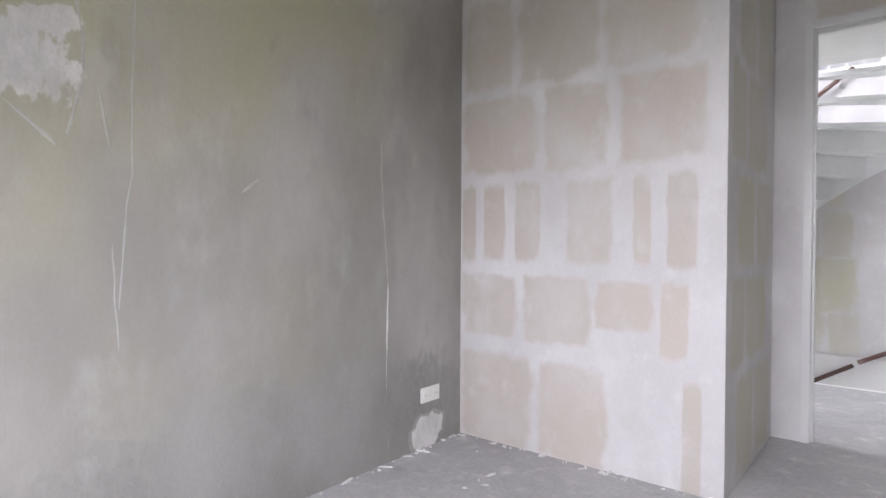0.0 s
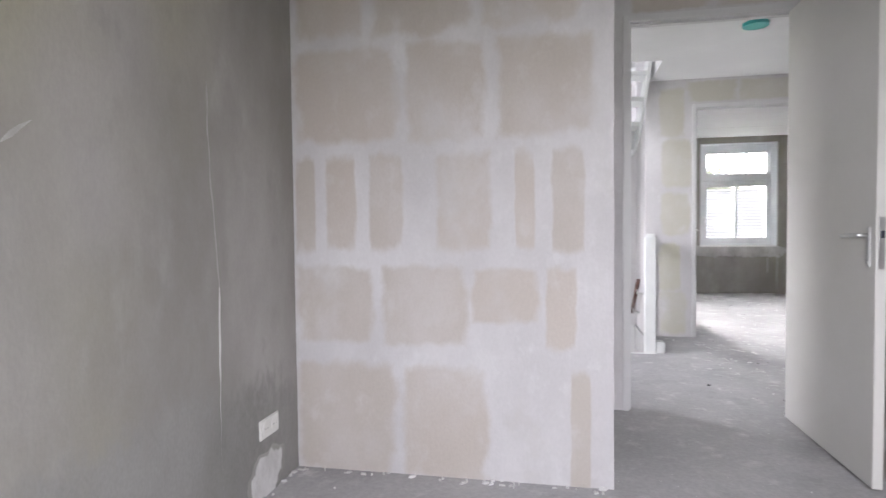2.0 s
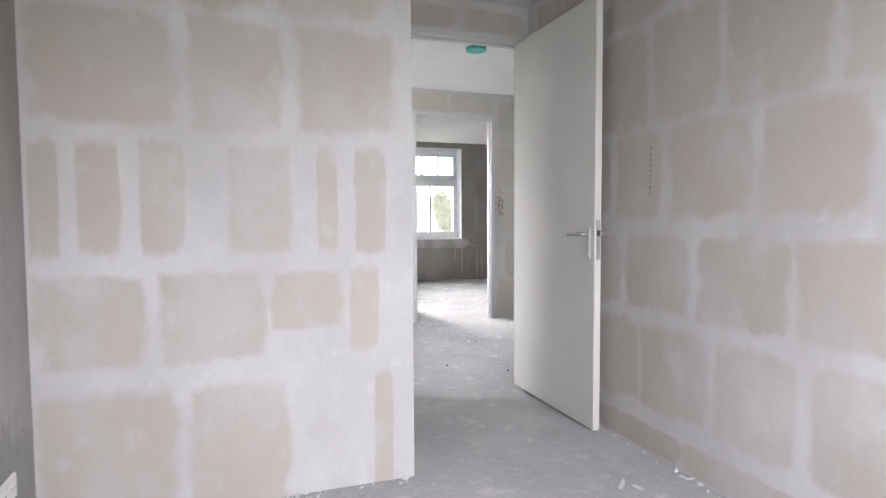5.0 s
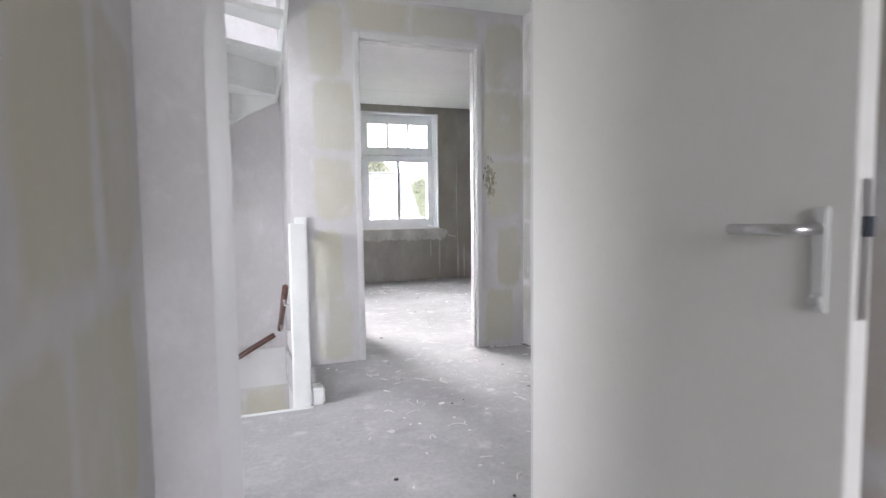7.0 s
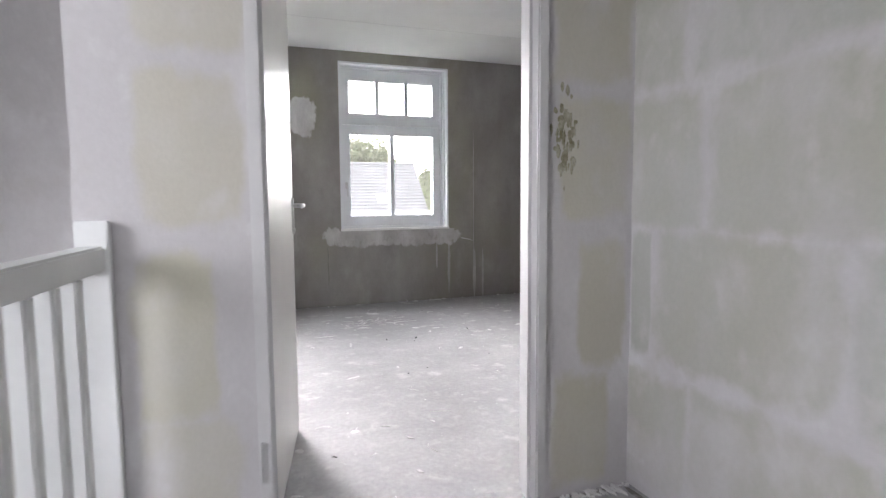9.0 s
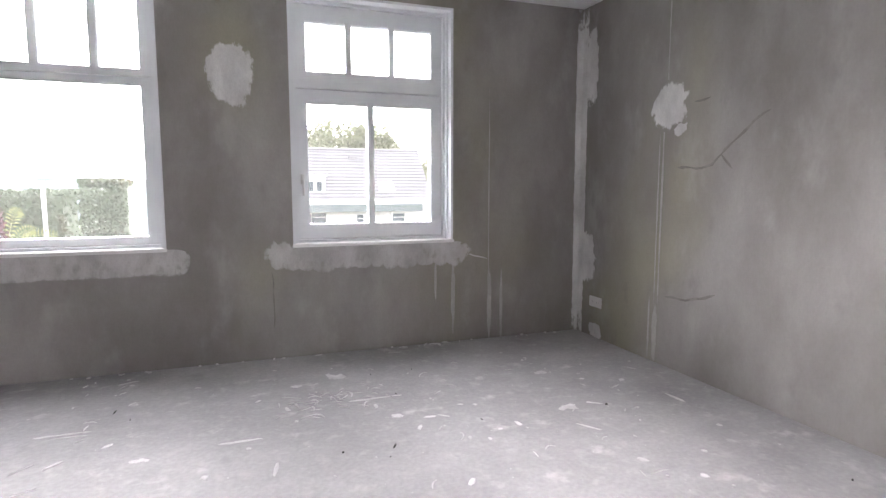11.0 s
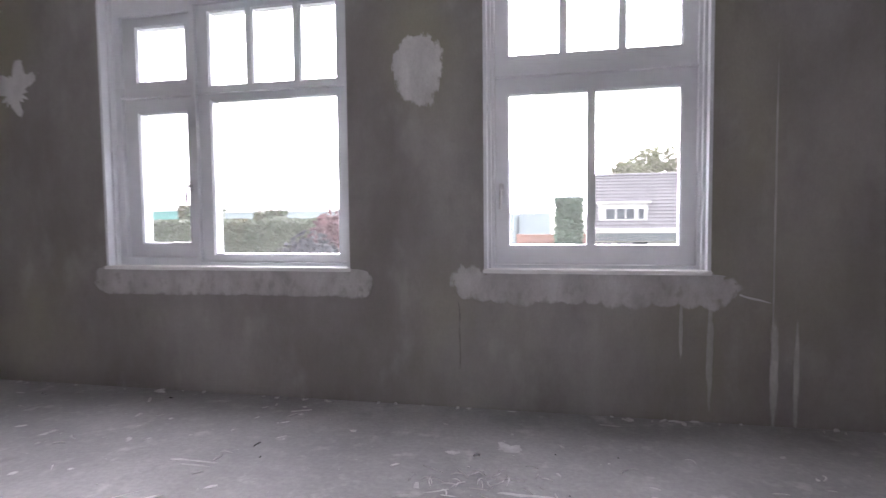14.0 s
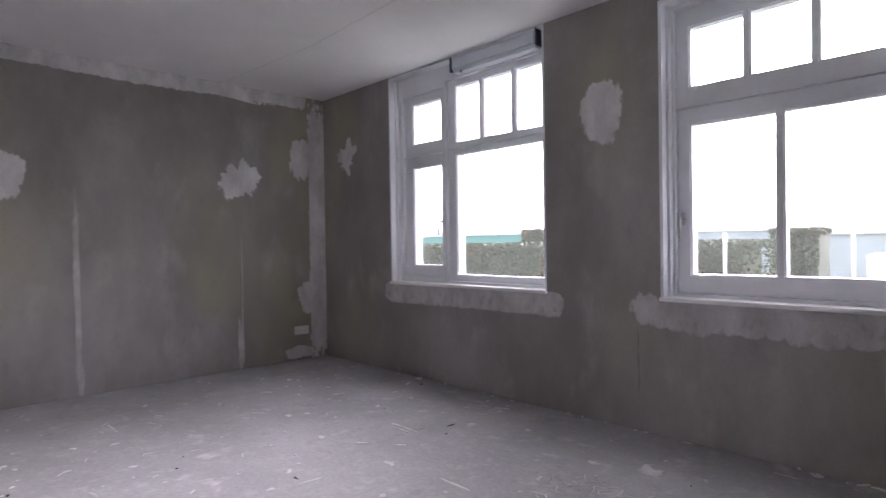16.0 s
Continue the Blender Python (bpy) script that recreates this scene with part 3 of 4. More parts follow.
def sill_strip(parent, u0, u1, top, drop, lobe, depth, seed):
    """Filler smoothed along under a sill: rounded ends and a lower edge of overlapping trowel lobes."""
    r = random.Random(seed)
    lobes, u = [], u0
    while u < u1:
        w = lobe * r.uniform(0.7, 1.4)
        lobes.append((u, u + w, r.uniform(0.4, 1.0)))
        u += w * 0.9
    bm = bmesh.new()
    layer = bm.verts.layers.float.new("cover")
    prev = None
    n = 180
    for k in range(n + 1):
        u = u0 + (u1 - u0) * k / n
        end = min(u - u0, u1 - u, 0.11) / 0.11
        round_off = math.sqrt(max(0.0, 1 - (1 - end) ** 2))
        arc = max((q * math.sqrt(max(0.0, 1 - (2 * (u - a) / (b - a) - 1) ** 2)) for a, b, q in lobes if a <= u <= b), default=0.0)
        low = drop + depth * arc + 0.014 * noise.noise(Vector((u * 3.1, seed, 0)))
        mid = top - 0.45 * drop
        row = []
        for f, cover, lift in ((1.0, 0.9 * min(1, end * 3), 0.002), (0.6, 1.0, 0.004), (-0.45, 0.85, 0.004), (-0.85, 0.9, 0.005), (-1.0, 0.62, 0.003), (-1.12, 0.0, 0.0008)):
            z = mid + (f * 0.45 * drop if f > 0 else f * (low - 0.45 * drop)) * (0.25 + 0.75 * round_off)
            v = bm.verts.new((u, 11.63 - lift, z))
            v[layer] = cover * min(1.0, 0.15 + end * 2.5) * (0.86 + 0.3 * noise.noise(Vector((u * 11, f * 1.5, seed)))) if 0 < k < n else 0.0
            row.append(v)
        if prev:
            for a, b, c, d in zip(prev, prev[1:], row[1:], row):
                bm.faces.new((a, b, c, d))
        prev = row
    return part("sill_filler", bm, SILL_SKIM, parent, "", True)


sill_strip(wall_front, 0.95, 2.84, 0.775, 0.15, 0.62, 0.022, 3)
sill_strip(wall_front, 3.31, 4.76, 0.765, 0.135, 0.125, 0.05, 4)
stroke(wall_front, "damp_run", "y", 11.63, -1, ((3.335, 0.60), (3.345, 0.42), (3.34, 0.22)), 0.008, CRACK, 34)
stroke(wall_front, "plaster_run", "y", 11.63, -1, ((4.72, 0.69), (4.80, 0.655), (4.92, 0.625)), 0.008, PATCH, 33)


# ---- windows ----
def bead_ring(bm, x0, x1, z0, z1, y0, y1, w):
    for a in ((x0 - w, y0, z0 - w, x1 + w, y1, z0), (x0 - w, y0, z1, x1 + w, y1, z1 + w), (x0 - w, y0, z0, x0, y1, z1), (x1, y0, z0, x1 + w, y1, z1)):
        box(bm, *a)


def window(name, label, x0, x1, z0, z1, sashes, handle):
    """sashes: (sx0, sx1, sz0, sz1, panes); each pane (px0, px1, pz0, pz1)."""
    bm = bmesh.new()
    slab(bm, "y", 11.72, 11.88, x0, x1, z0, z1, [s[:4] for s in sashes])
    win = thing(name, bm, WHITE_FRAME, label, "window", "structure")
    bm = bmesh.new()
    for a in ((x0, 11.632, z0, x0 + 0.018, 11.72, z1), (x1 - 0.018, 11.632, z0, x1, 11.72, z1), (x0 + 0.018, 11.632, z1 - 0.018, x1 - 0.018, 11.72, z1)):
        box(bm, *a)
    for a in ((x0 + 0.018, 11.685, z0, x0 + 0.034, 11.72, z1 - 0.018), (x1 - 0.034, 11.685, z0, x1 - 0.018, 11.72, z1 - 0.018)):
        box(bm, *a)
    part("lining", bm, WHITE_FRAME, win)
    bm = bmesh.new()
    soft_box(bm, x0 - 0.004, 11.612, z0, x1 + 0.004, 11.735, z0 + 0.022, 0.004)
    part("window_sill", bm, WHITE, win, "thin white painted sill board")
    for sx0, sx1, sz0, sz1, panes in sashes:
        bm = bmesh.new()
        slab(bm, "y", 11.748, 11.845, sx0 + 0.003, sx1 - 0.003, sz0 + 0.003, sz1 - 0.003, panes)
        sash = part("sash", bm, WHITE_FRAME, win)
        for p in panes:
            bm = bmesh.new()
            bead_ring(bm, p[0] + 0.009, p[1] - 0.009, p[2] + 0.009, p[3] - 0.009, 11.757, 11.805, 0.009)
            part("glazing_bead", bm, WHITE_FRAME, sash)
            bm = bmesh.new()
            box(bm, p[0] + 0.001, 11.806, p[2] + 0.001, p[1] - 0.001, 11.812, p[3] - 0.001)
            pane = part("pane", bm, GLASS, sash)
            pane.visible_shadow = False
    hx, hz = handle
    bm = bmesh.new()
    soft_box(bm, hx - 0.013, 11.735, hz - 0.035, hx + 0.013, 11.748, hz + 0.035, 0.004)
    tube(bm, [(hx, 11.74, hz), (hx, 11.70, hz), (hx, 11.692, hz - 0.012), (hx, 11.69, hz - 0.11)], 0.008, 10)
    part("handle", bm, STEEL, win, "small satin metal window handle", True)
    return win


window("window_1", "white wooden window with a divided top light and wide pane", 1.05, 2.70, 0.76, H,
       [(1.13, 1.635, 0.83, 1.845, [(1.228, 1.585, 0.915, 1.755)]), (1.13, 1.635, 1.855, 2.36, [(1.228, 1.585, 1.945, 2.295)]),
        (1.665, 2.66, 0.80, 1.85, [(1.748, 2.595, 0.845, 1.81)]), (1.665, 2.66, 1.855, 2.40, [(1.745, 2.008, 1.895, 2.355), (2.043, 2.323, 1.895, 2.355), (2.358, 2.595, 1.895, 2.355)])], (1.60, 1.28))
window("window_2", "white wooden window with three small top panes", 3.48, 4.64, 0.76, 2.44,
       [(3.53, 4.59, 0.80, 1.838, [(3.60, 4.04, 0.90, 1.75), (4.068, 4.515, 0.90, 1.75)]), (3.53, 4.59, 1.842, 2.40, [(3.60, 3.89, 1.95, 2.293), (3.915, 4.20, 1.95, 2.293), (4.225, 4.515, 1.95, 2.293)])], (3.565, 1.22))

vent = base("window_vent", 2.2, 11.66, 2.42, "pale aluminium trickle vent with dark end caps above window", "vent")
bm = bmesh.new()
soft_box(bm, 1.83, 11.63, 2.425, 2.63, 11.718, 2.525, 0.012, 3)
part("cover", bm, ALU, vent)
for x0 in (1.815, 2.63):
    bm = bmesh.new()
    soft_box(bm, x0, 11.624, 2.415, x0 + 0.015, 11.719, 2.532, 0.004)
    part("end_cap", bm, DARK, vent)
bm = bmesh.new()
soft_box(bm, 1.84, 11.64, 2.405, 2.62, 11.71, 2.425, 0.004)
part("flap", bm, ALU, vent)
bm = bmesh.new()
tube(bm, [(1.93, 11.64, 2.415), (1.935, 11.625, 2.395), (1.95, 11.622, 2.39)], 0.005, 8)
part("pull_knob", bm, DARK, vent)


# ---- doors ----
def door_frame(name, label, axis, c0, c1, u0, u1, top, w):
    bm = bmesh.new()
    for a, b, z0, z1 in ((u0 - w, u0, 0, top + w), (u1, u1 + w, 0, top + w), (u0, u1, top, top + w)):
        args = (a, c0, z0, b, c1, z1) if axis == "y" else (c0, a, z0, c1, b, z1)
        soft_box(bm, *args, 0.005)
    for a, b, z0, z1 in ((u0, u0 + 0.012, 0, top), (u1 - 0.012, u1, 0, top), (u0 + 0.012, u1 - 0.012, top - 0.012, top)):
        m0, m1 = c0 + 0.045, c0 + 0.085
        args = (a, m0, z0, b, m1, z1) if axis == "y" else (m0, a, z0, m1, b, z1)
        box(bm, *args)
    return thing(name, bm, FRAME_PAINT, label, "door frame", "structure")


def door_leaf(name, label, hinge, turn, width, height, lever=True):
    """A flush leaf in its own axes: hinge at the origin, the leaf along +y, its faces at x 0 and -0.04."""
    leaf_bm = bmesh.new()
    soft_box(leaf_bm, -0.04, 0.004, 0.012, 0.0, width, height, 0.002)
    leaf = new(name, mesh_of(leaf_bm, name, LEAF_PAINT))
    leaf.matrix_basis = pose(*hinge, 0, 0, turn)
    tagged(leaf, label, "door", "", "structure")

    def sub(n, bm, material, label_="", smooth=False):
        ob = new(n, mesh_of(bm, n, material, smooth))
        ob.parent = leaf
        if label_:
            tagged(ob, label_)
        return ob
    for side in (-1, 1):
        face = 0.0 if side > 0 else -0.04
        bm = bmesh.new()
        xs = sorted((face, face + side * 0.009))
        soft_box(bm, xs[0], width - 0.060, 0.925, xs[1], width - 0.034, 1.09, 0.003)
        sub("handle_plate", bm, SATIN, "pale satin aluminium plate")
        bm = bmesh.new()
        y = width - 0.048
        tube(bm, [(face, y, 1.055), (face + side * 0.045, y, 1.055), (face + side * 0.052, y - 0.01, 1.055), (face + side * 0.052, y - 0.125, 1.052)], 0.009, 12)
        tube(bm, [(face + side * 0.009, y, 0.945), (face + side * 0.013, y, 0.945)], 0.010, 12)
        sub("door_handle", bm, STEEL, "slim satin steel lever handle", True)
    bm = bmesh.new()
    box(bm, -0.031, width, 0.92, -0.009, width + 0.002, 1.13)
    sub("lock_plate", bm, STEEL)
    bm = bmesh.new()
    box(bm, -0.026, width + 0.002, 1.045, -0.014, width + 0.012, 1.075)
    sub("latch", bm, DARK)
    for z in (0.30, 1.15, 2.0):
        bm = bmesh.new()
        tube(bm, [(-0.046, 0.0, z - 0.045), (-0.046, 0.0, z + 0.045)], 0.007, 10)
        sub("hinge", bm, STEEL)
    return leaf


door_frame("door_frame_1", "white painted steel frame of the rear bedroom door", "y", 5.095, 5.202, 1.61, 2.505, 2.295, 0.04)
frame_2 = door_frame("door_frame_2", "white painted steel frame of the front bedroom door", "y", 7.575, 7.705, 2.525, 3.41, 2.255, 0.04)
door_frame("door_frame_3", "white painted steel frame of the bathroom door", "x", 3.795, 3.925, 5.31, 6.17, 2.29, 0.04)
bm = bmesh.new()
soft_box(bm, 2.490, 7.569, 0.25, 2.506, 7.577, 0.37, 0.002)
part("hinge_plate", bm, STEEL, frame_2)
door_leaf("door_1", "plain off-white flush door standing open against partition", (2.455, 5.105, 0), 180, 0.93, 2.285)
door_leaf("door_2", "plain off-white flush door standing open into front bedroom", (2.535, 7.71, 0), -11, 0.87, 2.25)
door_leaf("door_3", "plain off-white flush door, closed, with steel lever handle", (3.853, 5.312, 0), 0, 0.855, 2.28)
# ---- stairs ----
CX, CY = 1.0, 7.2


def ray_to_wall(phi):
    """Where the radius at phi (0 points to -x, turning by +y to +x) meets the stairwell's walls."""
    d = Vector((-math.cos(phi), math.sin(phi)))
    reach = []
    if d.x < -1e-6:
        reach.append((0.0 - CX) / d.x)
    if d.x > 1e-6:
        reach.append((2.05 - CX) / d.x)
    if d.y > 1e-6:
        reach.append((8.25 - CY) / d.y)
    return Vector((CX, CY)) + d * min(reach)


def winder(parent, phi0, phi1, z, rise, closed=True):
    """One winder tread with its riser below its front edge."""
    a, b = radians(phi0 - 2.0), radians(phi1)
    inner = Vector((CX, CY))
    outline = [inner, ray_to_wall(a), ray_to_wall(b)]
    for corner, lo in ((Vector((0, 8.25)), None), (Vector((2.05, 8.25)), None)):
        d = corner - inner
        phi = math.atan2(d.y, -d.x)
        if a < phi < b:
            outline.insert(2, corner)
    bm = bmesh.new()
    low = [bm.verts.new((*p, z - 0.04)) for p in outline]
    top = [bm.verts.new((*p, z)) for p in outline]
    bm.faces.new(top), bm.faces.new(low[::-1])
    for k in range(len(outline)):
        bm.faces.new((low[k], low[(k + 1) % len(low)], top[(k + 1) % len(top)], top[k]))
    part("tread", bm, STAIR, parent)
    if not closed:
        return
    bm = bmesh.new()
    p, q = inner, ray_to_wall(radians(phi0))
    side = Vector((-(q - p).y, (q - p).x)).normalized() * -0.009
    lo = [bm.verts.new((*v, z - rise)) for v in (p - side, q - side, q + side, p + side)]
    hi = [bm.verts.new((*v, z - 0.04)) for v in (p - side, q - side, q + side, p + side)]
    bm.faces.new(lo[::-1]), bm.faces.new(hi)
    for k in range(4):
        bm.faces.new((lo[k], lo[(k + 1) % 4], hi[(k + 1) % 4], hi[k]))
    part("riser", bm, STAIR, parent)


def string_board(parent, phi0, phi1, z_of):
    """The wall string under the treads, in short pieces round the well, as one board mesh per wall run."""
    bm = bmesh.new()
    steps = 24
    prev = None
    for k in range(steps + 1):
        phi = phi0 + (phi1 - phi0) * k / steps
        p = ray_to_wall(radians(phi))
        inward = (Vector((CX, CY)) - p).normalized() * 0.022
        z = z_of(phi)
        quad = [bm.verts.new((*v, zz)) for v, zz in ((p + inward, z - 0.11), (p + inward, z + 0.20), (p, z + 0.20), (p, z - 0.11))]
        if prev:
            for j in range(4):
                bm.faces.new((prev[j], prev[(j + 1) % 4], quad[(j + 1) % 4], quad[j]))
        else:
            bm.faces.new(quad)
        prev = quad
    bm.faces.new(prev[::-1])
    part("string_board", bm, STAIR, parent)


RISE = 0.199
upper_stairs = base("winding_stairs", 1.0, 7.7, 0, "white painted closed winding wooden stairs up to the attic", "stairs")
for k in range(14):
    winder(upper_stairs, 16 + 12 * k, 28 + 12 * k, RISE * (k + 1), RISE, k < 11)
string_board(upper_stairs, 14, 184, lambda phi: 1.51 + 0.0160 * (phi - 103))
bm = bmesh.new()
soft_box(bm, CX - 0.045, CY - 0.045, 0, CX + 0.045, CY + 0.045, 3.7, 0.006)
part("centre_post", bm, STAIR, upper_stairs)
lower_stairs = base("winding_stairs", 1.0, 7.7, -2.8, "white painted closed winding wooden stairs down to hall", "stairs")
for k in range(12):
    winder(lower_stairs, 14 + 13 * k, 27 + 13 * k, RISE * (k + 1) - 2.8, RISE)
bm = bmesh.new()
soft_box(bm, CX + 0.05, 6.76, -0.235, 2.03, 7.2, -0.195, 0.004)
part("tread", bm, STAIR, lower_stairs)
bm = bmesh.new()
soft_box(bm, CX - 0.045, CY - 0.045, -2.8, CX + 0.045, CY + 0.045, -0.002, 0.006)
part("centre_post", bm, STAIR, lower_stairs)
bm = bmesh.new()
soft_box(bm, 0.02, 6.735, -0.20, 2.03, 6.758, 0.006, 0.003)
thing("trim_stair_edge", bm, STAIR, "white painted board along the stair opening", "trim", "structure")

bm = bmesh.new()
soft_box(bm, 0.0, 8.236, -0.30, 2.05, 8.25, 0.0, 0.003)
thing("trim_stair_wall", bm, FRAME_PAINT, "white painted board on the stairwell wall at floor level", "trim", "structure")

# attic guard rail seen up through the stair opening
guard = base("attic_guard_rail", 1.0, 8.3, 2.8, "white baluster guard rail above the stairs with dark rail", "railing")
bm = bmesh.new()
soft_box(bm, 0.0, 8.27, 2.80, 2.05, 8.33, 2.86, 0.004)
part("bottom_rail", bm, STAIR, guard)
bm = bmesh.new()
tube(bm, [(0.0, 8.30, 3.66), (2.05, 8.30, 3.66)], 0.025)
part("top_rail", bm, HANDRAIL, guard, "dark brown round top rail", True)
for k in range(14):
    bm = bmesh.new()
    soft_box(bm, 0.08 + 0.145 * k, 8.287, 2.86, 0.105 + 0.145 * k, 8.313, 3.64, 0.003)
    part("baluster", bm, STAIR, guard)

# ---- landing balustrade ----
rail = base("balustrade", 2.0, 7.15, 0, "white painted wooden balustrade beside the stair opening", "railing")
bm = bmesh.new()
soft_box(bm, 1.933, 6.757, -0.25, 2.022, 6.845, 1.01, 0.005)
part("newel_post", bm, STAIR, rail)
bm = bmesh.new()
soft_box(bm, 2.022, 6.762, 0.0, 2.10, 6.87, 0.10, 0.012, 3)
part("post_foot", bm, STAIR, rail)
bm = bmesh.new()
soft_box(bm, 2.055, 7.548, 0.0, 2.135, 7.588, 1.03, 0.004)
part("wall_post", bm, STAIR, rail)


def slanted(bm, y0, y1, z0, z1, half):
    xs = [2.0 + 0.095 * (y - 6.80) / 0.77 for y in (y0, y1)]
    v = [bm.verts.new((x + s * half, y, z)) for z in (z0, z1) for x, y in zip(xs, (y0, y1)) for s in (-1, 1)]
    for f in ((0, 1, 3, 2), (4, 6, 7, 5), (0, 4, 5, 1), (2, 3, 7, 6), (0, 2, 6, 4), (1, 5, 7, 3)):
        bm.faces.new([v[k] for k in f])
    bmesh.ops.bevel(bm, geom=list(bm.edges), offset=0.006, segments=2, affect="EDGES")


bm = bmesh.new()
slanted(bm, 6.845, 7.548, 0.90, 0.965, 0.032)
part("top_rail", bm, STAIR, rail)
bm = bmesh.new()
slanted(bm, 6.845, 7.548, 0.06, 0.11, 0.022)
part("bottom_rail", bm, STAIR, rail)
for k in range(4):
    y = 7.035 + 0.125 * k
    bm = bmesh.new()
    slanted(bm, y - 0.021, y + 0.021, 0.11, 0.90, 0.019)
    part("baluster", bm, STAIR, rail)


# ---- handrails in the stairwell ----
def wall_rail(points, brackets, away):
    rail_ = base("handrail", *points[0], "dark brown round wooden handrail on the stairwell wall", "handrail", "", "stair handrails")
    bm = bmesh.new()
    tube(bm, points, 0.021, 14)
    part("bar", bm, HANDRAIL, rail_, "", True)
    for p in brackets:
        p = Vector(p)
        bm = bmesh.new()
        tube(bm, [p - Vector((0, 0, 0.02)), p - Vector((0, 0, 0.06)), p - Vector((0, 0, 0.065)) + Vector(away) * 0.068], 0.009, 8)
        tube(bm, [p - Vector((0, 0, 0.065)) + Vector(away) * 0.060, p - Vector((0, 0, 0.065)) + Vector(away) * 0.068], 0.022, 12)
        part("bracket", bm, STEEL, rail_)


wall_rail([(0.35, 8.18, -0.83), (1.0, 8.18, -0.46), (1.635, 8.18, -0.07)], [(0.7, 8.18, -0.63), (1.5, 8.18, -0.155)], (0, 1, 0))
wall_rail([(1.675, 8.18, -0.037), (1.95, 8.18, 0.115)], [(1.76, 8.18, 0.01), (1.90, 8.18, 0.088)], (0, 1, 0))
wall_rail([(1.10, 8.18, 2.42), (1.33, 8.18, 2.60), (1.61, 8.18, 2.82)], [(1.2, 8.18, 2.50), (1.5, 8.18, 2.735)], (0, 1, 0))
wall_rail([(1.985, 8.10, 0.17), (1.985, 7.85, 0.36), (1.985, 7.60, 0.56)], [(1.985, 8.0, 0.245), (1.985, 7.7, 0.48)], (1, 0, 0))


# ---- sockets and fittings ----
def socket(x, y, z, turn, label):
    """A double wall socket in its own axes: its plate in the x-z plane, facing -y."""
    ob = base("wall_socket", x, y, z, label, "socket", "", "double wall sockets")
    ob.matrix_basis = pose(x, y, z, 0, 0, turn)

    def sub(n, bm, material, smooth=False):
        o = new(n, mesh_of(bm, n, material, smooth))
        o.parent = ob
    bm = bmesh.new()
    soft_box(bm, -0.078, -0.011, -0.041, 0.078, 0.0, 0.041, 0.004)
    sub("plate", bm, SOCKET)
    for s in (-0.036, 0.036):
        bm = bmesh.new()
        tube(bm, [(s, -0.0112, 0), (s, -0.0135, 0)], 0.026, 24)
        tube(bm, [(s, -0.0135, 0), (s, -0.0142, 0)], 0.019, 24)
        sub("insert", bm, SOCKET)
        for q in (-0.0095, 0.0095):
            bm = bmesh.new()
            tube(bm, [(s + q, -0.0142, 0), (s + q, -0.0147, 0)], 0.0028, 8)
            sub("contact_hole", bm, DARK)


socket(0.0, 3.735, 0.285, 90, "white plastic double socket low on the grey rendered wall")
socket(0.0, 11.345, 0.285, 90, "white plastic double socket low on dark grey wall")
socket(5.73, 11.365, 0.28, -90, "white plastic double socket near the window corner")

bm = bmesh.new()
tube(bm, [(2.575, 6.04, 2.54), (2.575, 6.04, 2.53), (2.575, 6.04, 2.515)], 0.085, 28)
cap = thing("ceiling_box_cover", bm, TEAL, "teal plastic cover on the landing's ceiling outlet", "cover")
bm = bmesh.new()
for k in range(9):
    box(bm, 2.5545, 3.868, 1.25 + 0.026 * k, 2.5568, 3.882 - 0.004 * (k % 3), 1.265 + 0.026 * k)
part("ink_stamp", bm, INK, wall_bedroom, "faint vertical ink stamp on a block")

# ---- loose plaster on the floor ----
def flakes(name, label, rnd, count, areas, size, material, thick):
    bm = bmesh.new()
    for _ in range(count):
        x0, x1, y0, y1 = rnd.choice(areas)
        x, y = rnd.uniform(x0, x1), rnd.uniform(y0, y1)
        s = size * rnd.choice((0.5, 0.6, 0.8, 1.0, 1.6))
        turn, stretch = rnd.uniform(0, math.tau), rnd.choice((1.0, 1.3, 1.8, 3.5))
        n = rnd.randint(5, 8)
        ring = []
        for j in range(n):
            a = math.tau * j / n
            r = s * rnd.uniform(0.55, 1.1)
            px, py = r * math.cos(a) * stretch, r * math.sin(a) / math.sqrt(stretch)
            ring.append((x + px * math.cos(turn) - py * math.sin(turn), y + px * math.sin(turn) + py * math.cos(turn)))
        h = thick * rnd.uniform(0.5, 1.5)
        low = [bm.verts.new((*p, 0.0005)) for p in ring]
        top = [bm.verts.new((x + (p[0] - x) * 0.8, y + (p[1] - y) * 0.8, h)) for p in ring]
        bm.faces.new(top)
        for j in range(n):
            bm.faces.new((low[j], low[(j + 1) % n], top[(j + 1) % n], top[j]))
    return thing(name, bm, material, label, "debris", "stuff")


FRONT, LAND, REAR = (2.4, 5.6, 7.9, 11.5), (2.2, 3.7, 5.4, 7.5), (0.2, 2.4, 1.2, 3.9)
rnd = random.Random(4)
flakes("plaster_flakes", "white plaster flakes scattered over the grey screed floor", rnd, 330, [FRONT, FRONT, (0.3, 2.6, 8.5, 11.5), (0.3, 2.6, 8.5, 11.5), LAND, REAR], 0.014, PATCH, 0.003)
flakes("dark_crumbs", "small dark crumbs of debris on the screed floor", rnd, 46, [FRONT, FRONT, (0.3, 2.6, 8.5, 11.5), LAND], 0.006, CRUMB, 0.005)
flakes("mortar_crumbs", "pale mortar crumbs along the foot of the walls", rnd, 260, [(0.02, 1.42, 3.965, 4.01), (0.005, 0.04, 1.3, 4.0), (2.51, 2.555, 1.2, 4.1), (3.76, 3.805, 6.3, 7.5), (3.5, 3.8, 7.54, 7.585), (0.1, 5.6, 11.57, 11.62)], 0.011, PATCH, 0.007)
